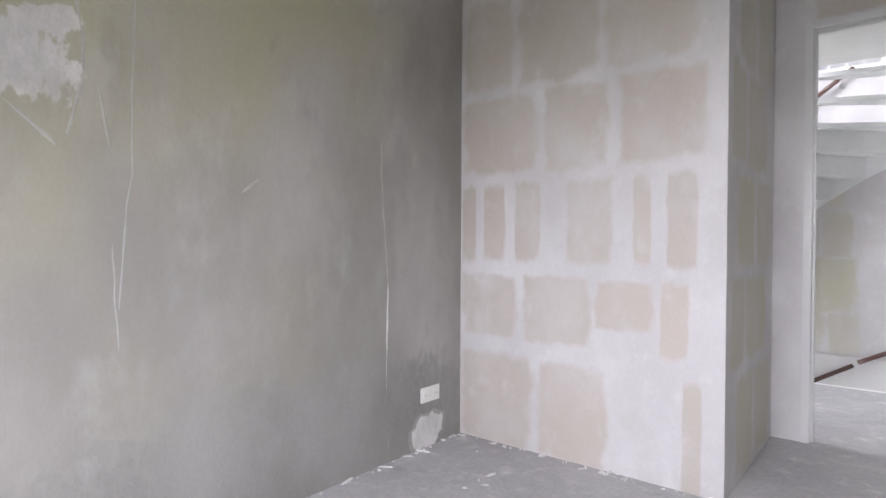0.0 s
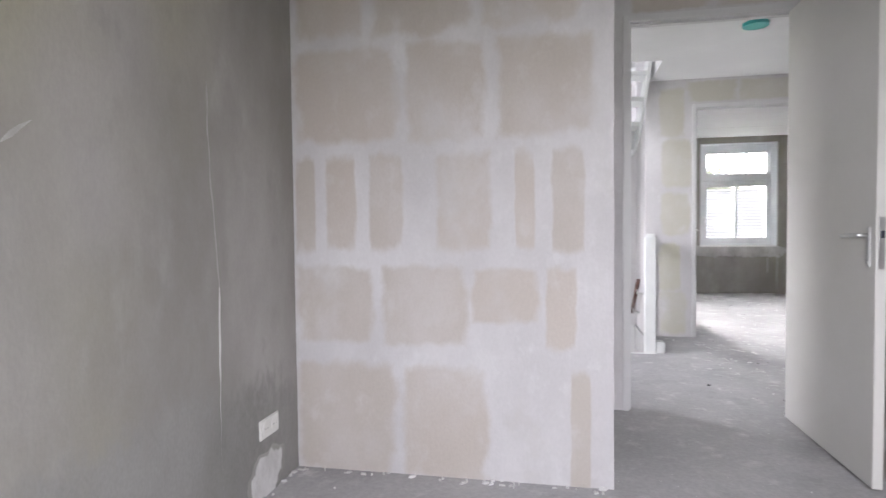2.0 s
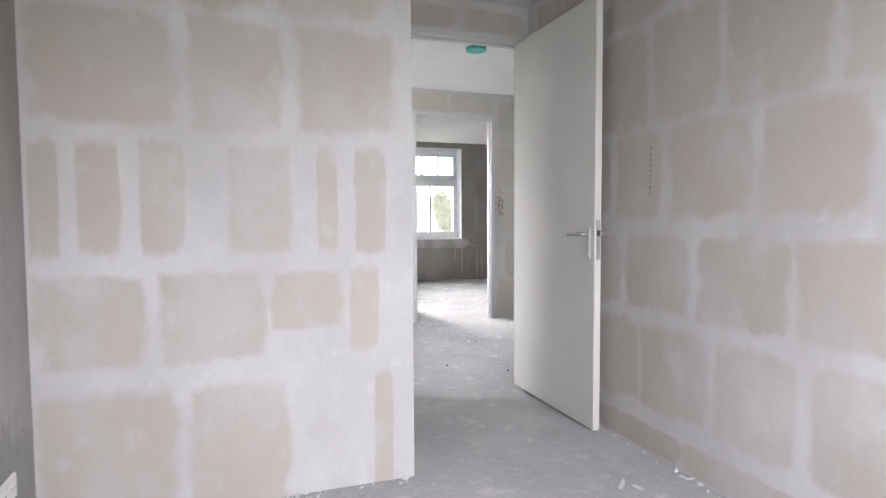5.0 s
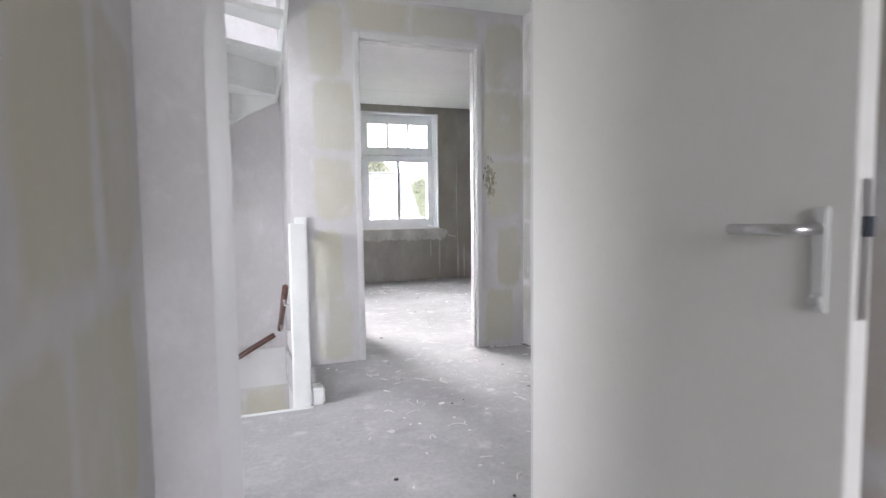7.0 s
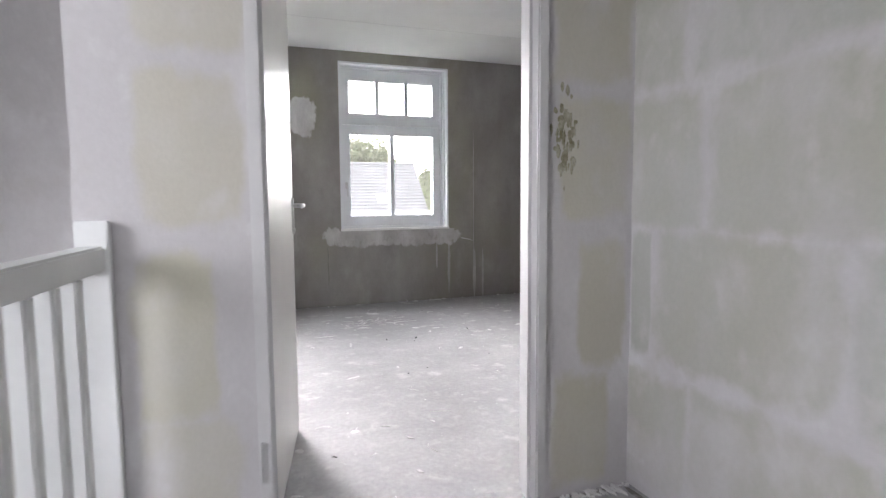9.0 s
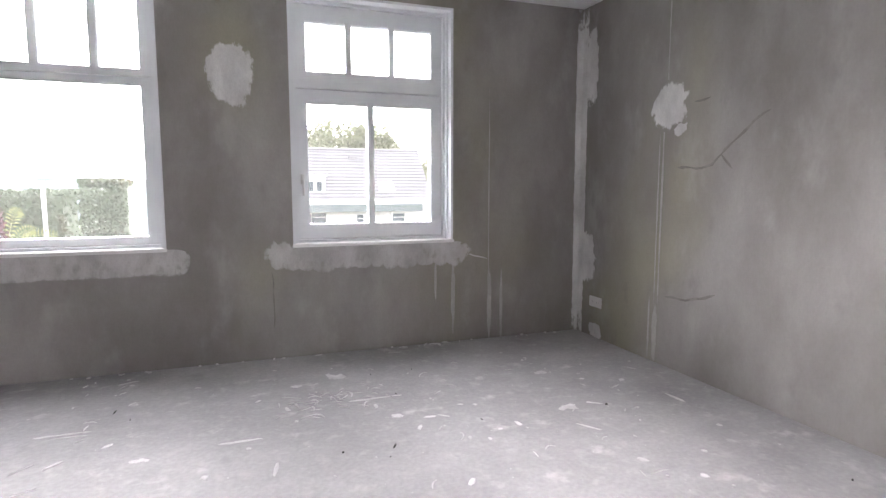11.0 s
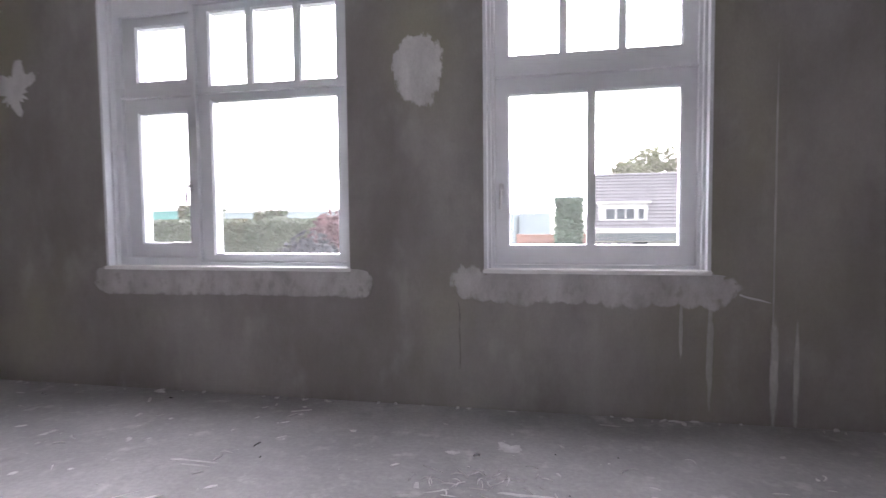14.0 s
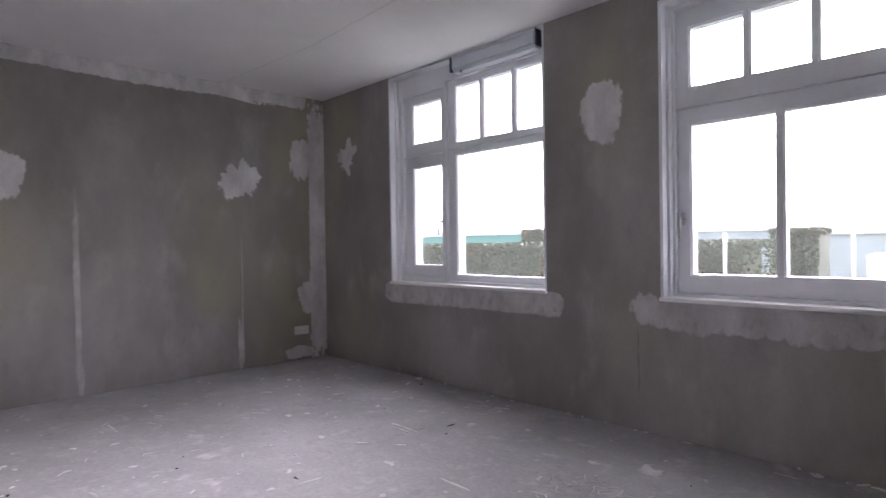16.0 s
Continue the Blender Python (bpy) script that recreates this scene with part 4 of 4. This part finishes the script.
for k, (u, v, su, sv) in enumerate(((3.65, 11.11, 0.055, 0.05), (3.42, 11.02, 0.035, 0.018), (3.81, 10.67, 0.15, 0.011), (2.31, 10.71, 0.12, 0.009), (3.87, 10.39, 0.03, 0.02), (2.34, 10.67, 0.08, 0.008),
                                    (1.58, 10.34, 0.03, 0.016), (2.09, 10.27, 0.03, 0.016), (2.69, 10.30, 0.035, 0.018), (1.02, 9.46, 0.10, 0.008), (4.75, 10.2, 0.05, 0.03), (3.1, 10.35, 0.10, 0.009), (4.9, 10.75, 0.04, 0.02))):
    blob(floor, "plaster_splash", "z", 0.0, 1, u, v, su, sv, PATCH, 70 + k, 2.4, 0.9, 40, 0.002, 6.0)


def shavings(name, label, count, seed):
    """Thin curled slivers of filler lying on the floor, most of them in one heap."""
    r = random.Random(seed)
    bm = bmesh.new()
    for k in range(count):
        if k < count // 3:
            x, y = r.gauss(3.55, 0.16), r.gauss(10.75, 0.10)
        elif k < 2 * count // 3:
            x, y = r.uniform(0.8, 5.2), r.uniform(9.0, 11.2)
        else:
            x, y = r.uniform(2.4, 3.6), r.uniform(5.4, 9.0)
        a, bend, length, w = r.uniform(0, math.tau), r.uniform(-1.6, 1.6), r.uniform(0.03, 0.11), r.uniform(0.0025, 0.005)
        rows = []
        for j in range(6):
            f = j / 5
            t = a + bend * f
            half = w * (0.4 + 1.2 * f * (1 - f) * 2)
            side = Vector((-math.sin(t), math.cos(t), 0)) * half
            p = Vector((x, y, 0.002 + 0.006 * f * (1 - f) * 4))
            rows.append([bm.verts.new(p - side), bm.verts.new(p + Vector((0, 0, 0.003))), bm.verts.new(p + side)])
            x, y = x + math.cos(t) * length / 5, y + math.sin(t) * length / 5
        for a_, b_ in zip(rows, rows[1:]):
            for m_ in range(2):
                bm.faces.new((a_[m_], a_[m_ + 1], b_[m_ + 1], b_[m_]))
    return thing(name, bm, PATCH, label, "debris", "stuff")


shavings("filler_shavings", "thin curled white filler shavings on the screed floor", 120, 21)

# ---- outside ----
bm = bmesh.new()
box(bm, -1500, -1500, -3.4, 1500, 1500, -3.0)
thing("ground", bm, GRASS, "flat green and grey ground around the houses", "ground", "structure")
bm = bmesh.new()
box(bm, -200, 18, -3.0, 200, 26, -2.98)
thing("road", bm, ASPHALT, "grey asphalt street in front of the house", "road", "structure")


def leafy(name, label, category, lo, hi, material, count, seed, size, rounded=False):
    """A clipped hedge or bush: a dark core inside a ragged coat of small leaf clumps."""
    r = random.Random(seed)
    lo, hi = Vector(lo), Vector(hi)
    mid, half = (lo + hi) / 2, (hi - lo) / 2
    ob = base(name, mid.x, mid.y, lo.z, label, category)
    bm = bmesh.new()
    if rounded:
        bmesh.ops.create_icosphere(bm, subdivisions=3, radius=1.0)
        for v in bm.verts:
            v.co = mid + Vector([v.co[i] * half[i] * (0.86 + 0.16 * noise.noise(v.co * 2.0)) for i in range(3)])
    else:
        box(bm, *(mid - half * 0.94), *(mid + half * 0.94))
    part("core", bm, material, ob)
    bm = bmesh.new()
    for _ in range(count):
        if rounded:
            d = Vector((r.gauss(0, 1), r.gauss(0, 1), r.gauss(0, 1))).normalized()
            p = mid + Vector([d[i] * half[i] * r.uniform(0.8, 1.06) for i in range(3)])
        else:
            p = mid + Vector([r.uniform(-1, 1) * half[i] for i in range(3)])
            if r.random() < 0.35:
                p.z = hi.z + r.uniform(-0.12, 0.10)
            else:
                p.y = lo.y + r.uniform(-0.10, 0.10)
        u = Vector((r.gauss(0, 1), r.gauss(0, 1), r.gauss(0, 1))).normalized() * size * r.uniform(0.5, 1.3)
        w = Vector((r.gauss(0, 1), r.gauss(0, 1), r.gauss(0, 1))).cross(u).normalized() * size * r.uniform(0.3, 0.8)
        bm.faces.new([bm.verts.new(q) for q in (p - u, p + w, p + u, p - w)])
    part("leaves", bm, material, ob)
    return ob


leafy("hedge", "long clipped green hedge across the street", "hedge", (-34, 29.5, -3), (-1.2, 31.5, 0.95), HEDGE, 30000, 1, 0.095)
leafy("hedge", "clipped green hedge block at the end of the row", "hedge", (-2.7, 34.0, -3), (-1.0, 36.0, 1.35), HEDGE, 6000, 2, 0.09)
leafy("bush", "rounded copper-leaved bush in front of the hedge", "bush", (-5.0, 26.0, -3), (-2.95, 28.0, 1.25), PURPLE, 2200, 3, 0.14, True)
# A dark mass low in front of the copper-leaved bush, built from leaf clumps.
leafy("bush", "dark rounded leafy mass under the copper-leaved bush", "bush", (-5.2, 24.2, -3), (-2.5, 25.8, 0.62), DARK_LEAF, 1800, 13, 0.10, True)
leafy("bush", "clipped green shrub rising above the hedge", "bush", (-13.5, 31.6, -3), (-11.9, 33.0, 1.6), HEDGE, 1200, 4, 0.13)
leafy("bush", "low clipped green shrub above the long hedge", "bush", (-9.7, 31.6, -3), (-8.7, 33.0, 1.3), HEDGE, 900, 5, 0.13)
leafy("bush", "tall clipped conifer beside the house across", "bush", (3.2, 44, -3), (4.9, 46, 2.05), CONIFER, 2600, 6, 0.17)
leafy("bush", "pale garden shrub at the corner of the house", "bush", (16.6, 46.2, -3), (18.4, 47.6, -0.3), TREE, 1200, 14, 0.14, True)
leafy("bush", "tall green shrub behind the house's gable", "bush", (20.2, 61, -3), (23.6, 63.5, 4.4), TREE, 2600, 15, 0.2, True)


def fern_tree(x, y, fronds):
    """A slender young tree with arching feathered fronds; fronds: (reach, height of the tip)."""
    ob = base("young_tree", x, y, -3, "slender young tree with arching yellow-green fronds", "tree")
    bm = bmesh.new()
    tube(bm, [(x, y, -3), (x + 0.03, y, -1.5), (x, y, -0.35)], 0.035, 8)
    part("trunk", bm, BARK, ob)
    for reach, top in fronds:
        bm = bmesh.new()
        spine = [Vector((x + reach * f, y - 0.1 * f, -0.35 + (top + 0.35) * math.sin(math.pi * 0.56 * f))) for f in (k / 14 for k in range(15))]
        tube(bm, spine, 0.008, 5)
        for k, p in enumerate(spine[3:], 3):
            length = 0.17 * math.sin(math.pi * (k - 1) / 15) + 0.04
            along = (spine[k] - spine[k - 1]).normalized()
            for side in (-1, 1):
                out = (along * 0.45 + side * Vector((along.z, 0.2, -along.x))).normalized()
                tip, mid = p + out * length + Vector((0, 0, -0.03)), p + out * length * 0.5
                w = along * 0.022
                bm.faces.new([bm.verts.new(q) for q in (p, mid - w, tip, mid + w)])
        part("frond", bm, FERN, ob)


fern_tree(-2.05, 24.0, ((0.35, 0.58), (0.62, 0.14), (1.05, 0.02)))


def street_pole(x, y, top):
    bm = bmesh.new()
    tube(bm, [(x, y, -3), (x, y, 0), (x, y, top)], 0.06, 10)
    thing("flag_pole", bm, WHITE, "slim white metal flag pole by the hedge", "pole", "", "white poles", True)


street_pole(-2.5, 28.8, 1.3)
street_pole(0.3, 33.0, 1.6)

# house across the street
house = base("house", 11.0, 50.0, -3, "low white house with grey tiled roof and green fascia", "house")
bm = bmesh.new()
box(bm, 5.3, 49.0, -3, 16.8, 56.0, 0.1)
part("wall", bm, HOUSE_WALL, house)
bm = bmesh.new()
eave, ridge = 0.12, 3.95
corners = [(5.35, 48.3, eave), (17.0, 48.3, eave), (17.0, 56.7, eave), (5.35, 56.7, eave), (5.6, 52.5, ridge), (17.2, 52.5, ridge)]
v = [bm.verts.new(p) for p in corners]
for f in ((0, 1, 5, 4), (2, 3, 4, 5), (1, 2, 5), (3, 0, 4), (3, 2, 1, 0)):
    bm.faces.new([v[k] for k in f])
roof = part("roof", bm, ROOF_TILE, house)
rows = 16
for k in range(rows):
    f0 = k / rows
    y0, z0 = 48.3 + 4.2 * f0, eave + 3.83 * f0
    x1 = 17.0 + 0.2 * f0
    bm = bmesh.new()
    box(bm, 5.35 + 0.25 * f0, y0 - 0.03, z0 + 0.005, x1, y0 + 0.26, z0 + 0.075)
    part("tile_course", bm, ROOF_TILE, roof)
bm = bmesh.new()
tube(bm, [(5.6, 52.5, ridge + 0.03), (17.2, 52.5, ridge + 0.03)], 0.12, 8)
part("ridge_tiles", bm, ROOF_TILE, roof)
bm = bmesh.new()
box(bm, 5.1, 48.2, -0.66, 16.2, 48.32, -0.13)
part("fascia", bm, FASCIA, house, "dark green fascia board")
bm = bmesh.new()
tube(bm, [(5.05, 48.15, 0.12), (17.15, 48.15, 0.12)], 0.07, 8)
part("gutter", bm, HOUSE_WALL, house)
def house_window(x0, x1, z0, z1, bars, blind=0.0):
    """A ground-floor window: white frame, dark panes between its bars, and a white blind over part of it."""
    bm = bmesh.new()
    slab(bm, "y", 48.90, 49.0, x0 - 0.09, x1 + 0.09, z0 - 0.09, z1 + 0.09, [(a, b, z0, z1) for a, b in bars])
    w = part("window", bm, HOUSE_WALL, house)
    for a, b in bars:
        bm = bmesh.new()
        box(bm, a, 48.94, z0, b, 48.97, z1)
        part("pane", bm, HOUSE_GLASS, w)
        bm = bmesh.new()
        box(bm, a, 48.925, z1 - 0.30, b, 48.94, z1 - 0.26)
        part("glazing_bar", bm, HOUSE_WALL, w)
    if blind:
        bm = bmesh.new()
        box(bm, blind, 48.92, z0, x1, 48.935, z1)
        part("blind", bm, SHED_ROOF, w)


house_window(5.8, 6.9, -2.2, -0.80, ((5.8, 6.3), (6.36, 6.9)))
house_window(7.2, 8.1, -2.2, -0.80, ((7.2, 8.1),))
house_window(8.2, 9.2, -2.2, -0.74, ((8.2, 9.2),))
house_window(11.42, 12.4, -2.6, -0.9, ((11.42, 12.4),), 11.9)
house_window(14.1, 16.0, -2.6, -0.85, ((14.1, 15.0), (15.06, 16.0)), 15.06)
bm = bmesh.new()
slab(bm, "y", 48.91, 49.0, 10.4, 11.3, -3, -1.17, [(10.62, 11.08, -2.1, -1.36)])
house_door = part("door", bm, HOUSE_WALL, house)
bm = bmesh.new()
box(bm, 10.62, 48.94, -2.1, 11.08, 48.97, -1.36)
part("pane", bm, HOUSE_GLASS, house_door)
bm = bmesh.new()
box(bm, 5.1, 48.16, -0.13, 17.1, 48.3, 0.11)
part("eave_board", bm, HOUSE_WALL, house)
dormer = bmesh.new()
box(dormer, 6.05, 48.95, 0.5, 9.2, 51.2, 1.85)
d = part("dormer", dormer, HOUSE_WALL, house)
bm = bmesh.new()
box(bm, 5.95, 48.75, 1.85, 9.35, 51.6, 2.0)
part("dormer_roof", bm, HOUSE_WALL, d)
for x0, x1 in ((6.5, 7.1), (7.2, 7.75), (7.82, 8.35), (8.6, 8.95)):
    bm = bmesh.new()
    box(bm, x0, 48.92, 0.80, x1, 48.945, 1.48)
    part("dormer_window", bm, HOUSE_GLASS, d)
bm = bmesh.new()
for a in ((13.15, 14.3, 0.16, 0.34),):
    pts = [(a[0], 48.3 + 4.2 * a[2], eave + 3.83 * a[2] + 0.12), (a[1], 48.3 + 4.2 * a[2], eave + 3.83 * a[2] + 0.12), (a[1], 48.3 + 4.2 * a[3], eave + 3.83 * a[3] + 0.12), (a[0], 48.3 + 4.2 * a[3], eave + 3.83 * a[3] + 0.12)]
    q = [bm.verts.new(p) for p in pts] + [bm.verts.new((p[0], p[1], p[2] - 0.14)) for p in pts]
    for f in ((0, 1, 2, 3), (0, 4, 5, 1), (1, 5, 6, 2), (2, 6, 7, 3), (3, 7, 4, 0)):
        bm.faces.new([q[k] for k in f])
part("skylight", bm, HOUSE_WALL, house, "pale roof window")
bm = bmesh.new()
box(bm, 11.4, 51.6, 2.9, 12.0, 52.1, 3.42)
part("roof_vent", bm, ROOF_TILE, house)

# tree behind the house
tree = base("tree", 12.6, 66.0, -3, "broad leafy green tree behind the house", "tree")
bm = bmesh.new()
tube(bm, [(12.6, 66, -3), (12.7, 66, 0.5), (12.5, 66.1, 3)], 0.35, 10)
for k in range(7):
    a = math.tau * k / 7
    tube(bm, [(12.6, 66, 1.0), (12.6 + 1.6 * math.cos(a), 66 + 1.6 * math.sin(a), 3.2), (12.6 + 4.2 * math.cos(a), 66 + 2.4 * math.sin(a), 4.6)], 0.12, 6)
part("trunk", bm, BARK, tree)
bm = bmesh.new()
r = random.Random(9)
clumps = [(r.uniform(8.6, 20.4), 66 + r.uniform(-3, 3), r.uniform(2.6, 7.0), r.uniform(0.8, 1.4)) for _ in range(170)]
for cx, cy, cz, cr in clumps:
    cz -= 0.055 * (cx - 13.4) ** 2
    for _ in range(110):
        dd = Vector((r.gauss(0, 1), r.gauss(0, 1), r.gauss(0, 1))).normalized() * cr * r.uniform(0.6, 1.05)
        p = Vector((cx, cy, cz)) + dd
        u = Vector((r.gauss(0, 1), r.gauss(0, 1), r.gauss(0, 1))).normalized() * 0.2
        w = Vector((r.gauss(0, 1), r.gauss(0, 1), r.gauss(0, 1))).cross(u).normalized() * 0.12
        bm.faces.new([bm.verts.new(q) for q in (p - u, p + w, p + u, p - w)])
part("crown", bm, TREE, tree)


def industrial_shed(x0, y0, x1, y1, top, label, cladding=SHED):
    ob = base("industrial_shed", (x0 + x1) / 2, y0, -3, label, "shed", "", "sheds across the field")
    bm = bmesh.new()
    box(bm, x0, y0, -3, x1, y1, top - 0.9)
    part("wall", bm, cladding, ob)
    bm = bmesh.new()
    n = max(2, round((x1 - x0) / 9))
    for k in range(n):
        a, b = x0 + (x1 - x0) * k / n, x0 + (x1 - x0) * (k + 1) / n
        v = [bm.verts.new(p) for p in ((a, y0 - 0.3, top - 0.9), (b, y0 - 0.3, top - 0.9), ((a + b) / 2, y0 - 0.3, top), (a, y1, top - 0.9), (b, y1, top - 0.9), ((a + b) / 2, y1, top))]
        for f in ((0, 1, 2), (3, 5, 4), (0, 2, 5, 3), (1, 4, 5, 2), (0, 3, 4, 1)):
            bm.faces.new([v[j] for j in f])
    part("roof", bm, SHED_ROOF, ob)


industrial_shed(-95, 82, -50, 110, 3.2, "long low teal-clad shed with pale roof gables", TEAL_SHED)
industrial_shed(-48, 84, -10, 110, 2.9, "long low grey shed with pale ridged roof")
industrial_shed(-8.0, 60, -0.8, 75, 2.2, "grey clad shed behind the hedge")
industrial_shed(-0.6, 64, 2.4, 75, 2.2, "small pale-roofed glasshouse beside the grey shed")
bm = bmesh.new()
box(bm, 0.6, 47, -3, 5.3, 47.3, -0.15)
thing("garden_wall", bm, BRICK, "red brick garden wall beside the house", "wall")
van = base("delivery_van", -0.45, 45, -3, "plain white parked delivery van", "van")
bm = bmesh.new()
soft_box(bm, -1.3, 44, -2.7, 0.4, 46.5, 0.2, 0.12, 3)
part("body", bm, HOUSE_WALL, van)
for x in (-1.1, 0.2):
    bm = bmesh.new()
    tube(bm, [(x, 43.98, -2.68), (x, 44.2, -2.68)], 0.32, 18)
    part("wheel", bm, DARK, van)

# ---- blocks of the partitions ----
courses(wall_toilet, "y", 4.015, -1, [
    (0.02, 0.46, (0.04, 0.44), (0.54, 0.86), (1.25, 1.32)),
    (0.61, 0.91, (0.04, 0.35), (0.45, 0.77), (1.15, 1.26)), (0.71, 0.91, (0.85, 1.09)),
    (1.04, 1.40, (0.02, 0.10), (0.17, 0.29), (0.38, 0.51), (0.69, 0.89), (1.02, 1.09), (1.18, 1.29)),
    (1.52, 1.88, (0.06, 0.46), (0.57, 0.86), (0.97, 1.31)),
    (1.99, 2.42, (0.06, 0.32), (0.42, 0.80), (0.90, 1.25))], BEIGE_BLOCK)
courses(wall_bedroom, "x", 2.56, -1, [
    (0.02, 0.13, (4.9, 4.4), (4.3, 3.7), (3.6, 3.1), (3.0, 2.5), (2.4, 1.9), (1.8, 1.3)),
    (0.25, 0.60, (4.95, 4.45), (4.33, 3.97), (3.90, 3.53), (3.44, 3.12), (3.02, 2.62), (2.52, 2.12), (2.0, 1.6), (1.5, 1.1)),
    (0.72, 1.03, (4.95, 4.6), (4.48, 4.13), (4.02, 3.65), (3.54, 3.16), (3.07, 2.70), (2.6, 2.2), (2.1, 1.7), (1.6, 1.2)),
    (1.17, 1.52, (4.95, 4.6), (4.50, 4.22), (4.11, 3.83), (3.71, 3.34), (3.23, 2.90), (2.78, 2.4), (2.3, 1.9), (1.8, 1.4)),
    (1.61, 2.02, (4.95, 4.72), (4.62, 4.36), (4.25, 3.93), (3.83, 3.50), (3.40, 3.04), (2.93, 2.55), (2.44, 2.0), (1.9, 1.5)),
    (2.12, 2.46, (4.95, 4.72), (4.62, 4.30), (4.20, 3.75), (3.65, 3.25), (3.15, 2.7), (2.6, 2.1))], BEIGE_BLOCK)
courses(wall_door_a, "y", 5.11, -1, [(2.36, 2.48, (1.65, 2.02), (2.12, 2.48))], BEIGE_BLOCK)
courses(wall_toilet_side, "x", 1.42, 1, [
    (0.06, 0.45, (4.25, 4.55), (4.66, 4.98)), (0.58, 0.92, (4.12, 4.35), (4.45, 4.85)), (1.03, 1.40, (4.25, 4.55), (4.66, 4.98)),
    (1.52, 1.90, (4.12, 4.35), (4.45, 4.85)), (2.0, 2.42, (4.25, 4.55), (4.66, 4.98))], LIME_BLOCK)
courses(wall_landing, "x", 3.81, -1, [
    (0.10, 0.42, (7.56, 7.33), (7.22, 6.76), (6.66, 6.34)), (0.56, 0.92, (7.57, 7.49), (7.39, 6.87), (6.74, 6.40)),
    (1.02, 1.38, (7.57, 7.30), (7.17, 6.73), (6.57, 6.30)), (1.50, 1.88, (7.57, 7.37), (7.26, 6.76), (6.63, 6.30)), (2.0, 2.42, (7.5, 7.1), (7.0, 6.5))], GREEN_BLOCK, 1.3)
courses(wall_door_b, "y", 7.59, -1, [
    (0.06, 0.42, (2.20, 2.42), (3.50, 3.70)), (0.50, 0.90, (2.19, 2.37), (3.60, 3.77)), (1.04, 1.40, (2.22, 2.45), (3.52, 3.77)),
    (1.52, 1.92, (2.22, 2.46), (3.50, 3.77)), (2.02, 2.42, (2.2, 2.40), (3.52, 3.77)), (2.33, 2.50, (2.48, 2.86), (2.95, 3.36))], LIME_BLOCK)
courses(wall_stair_back, "y", 8.25, -1, [
    (-0.95, -0.36, (0.2, 0.82), (0.94, 1.62), (1.74, 2.0)), (0.04, 0.40, (0.25, 0.78), (0.88, 1.34), (1.44, 1.66)), (0.46, 0.94, (0.1, 0.6), (0.70, 1.14), (1.22, 1.62)),
    (1.0, 1.40, (0.3, 0.82), (0.92, 1.30), (1.38, 1.60)), (1.5, 1.9, (0.9, 1.5))], LIME_BLOCK)
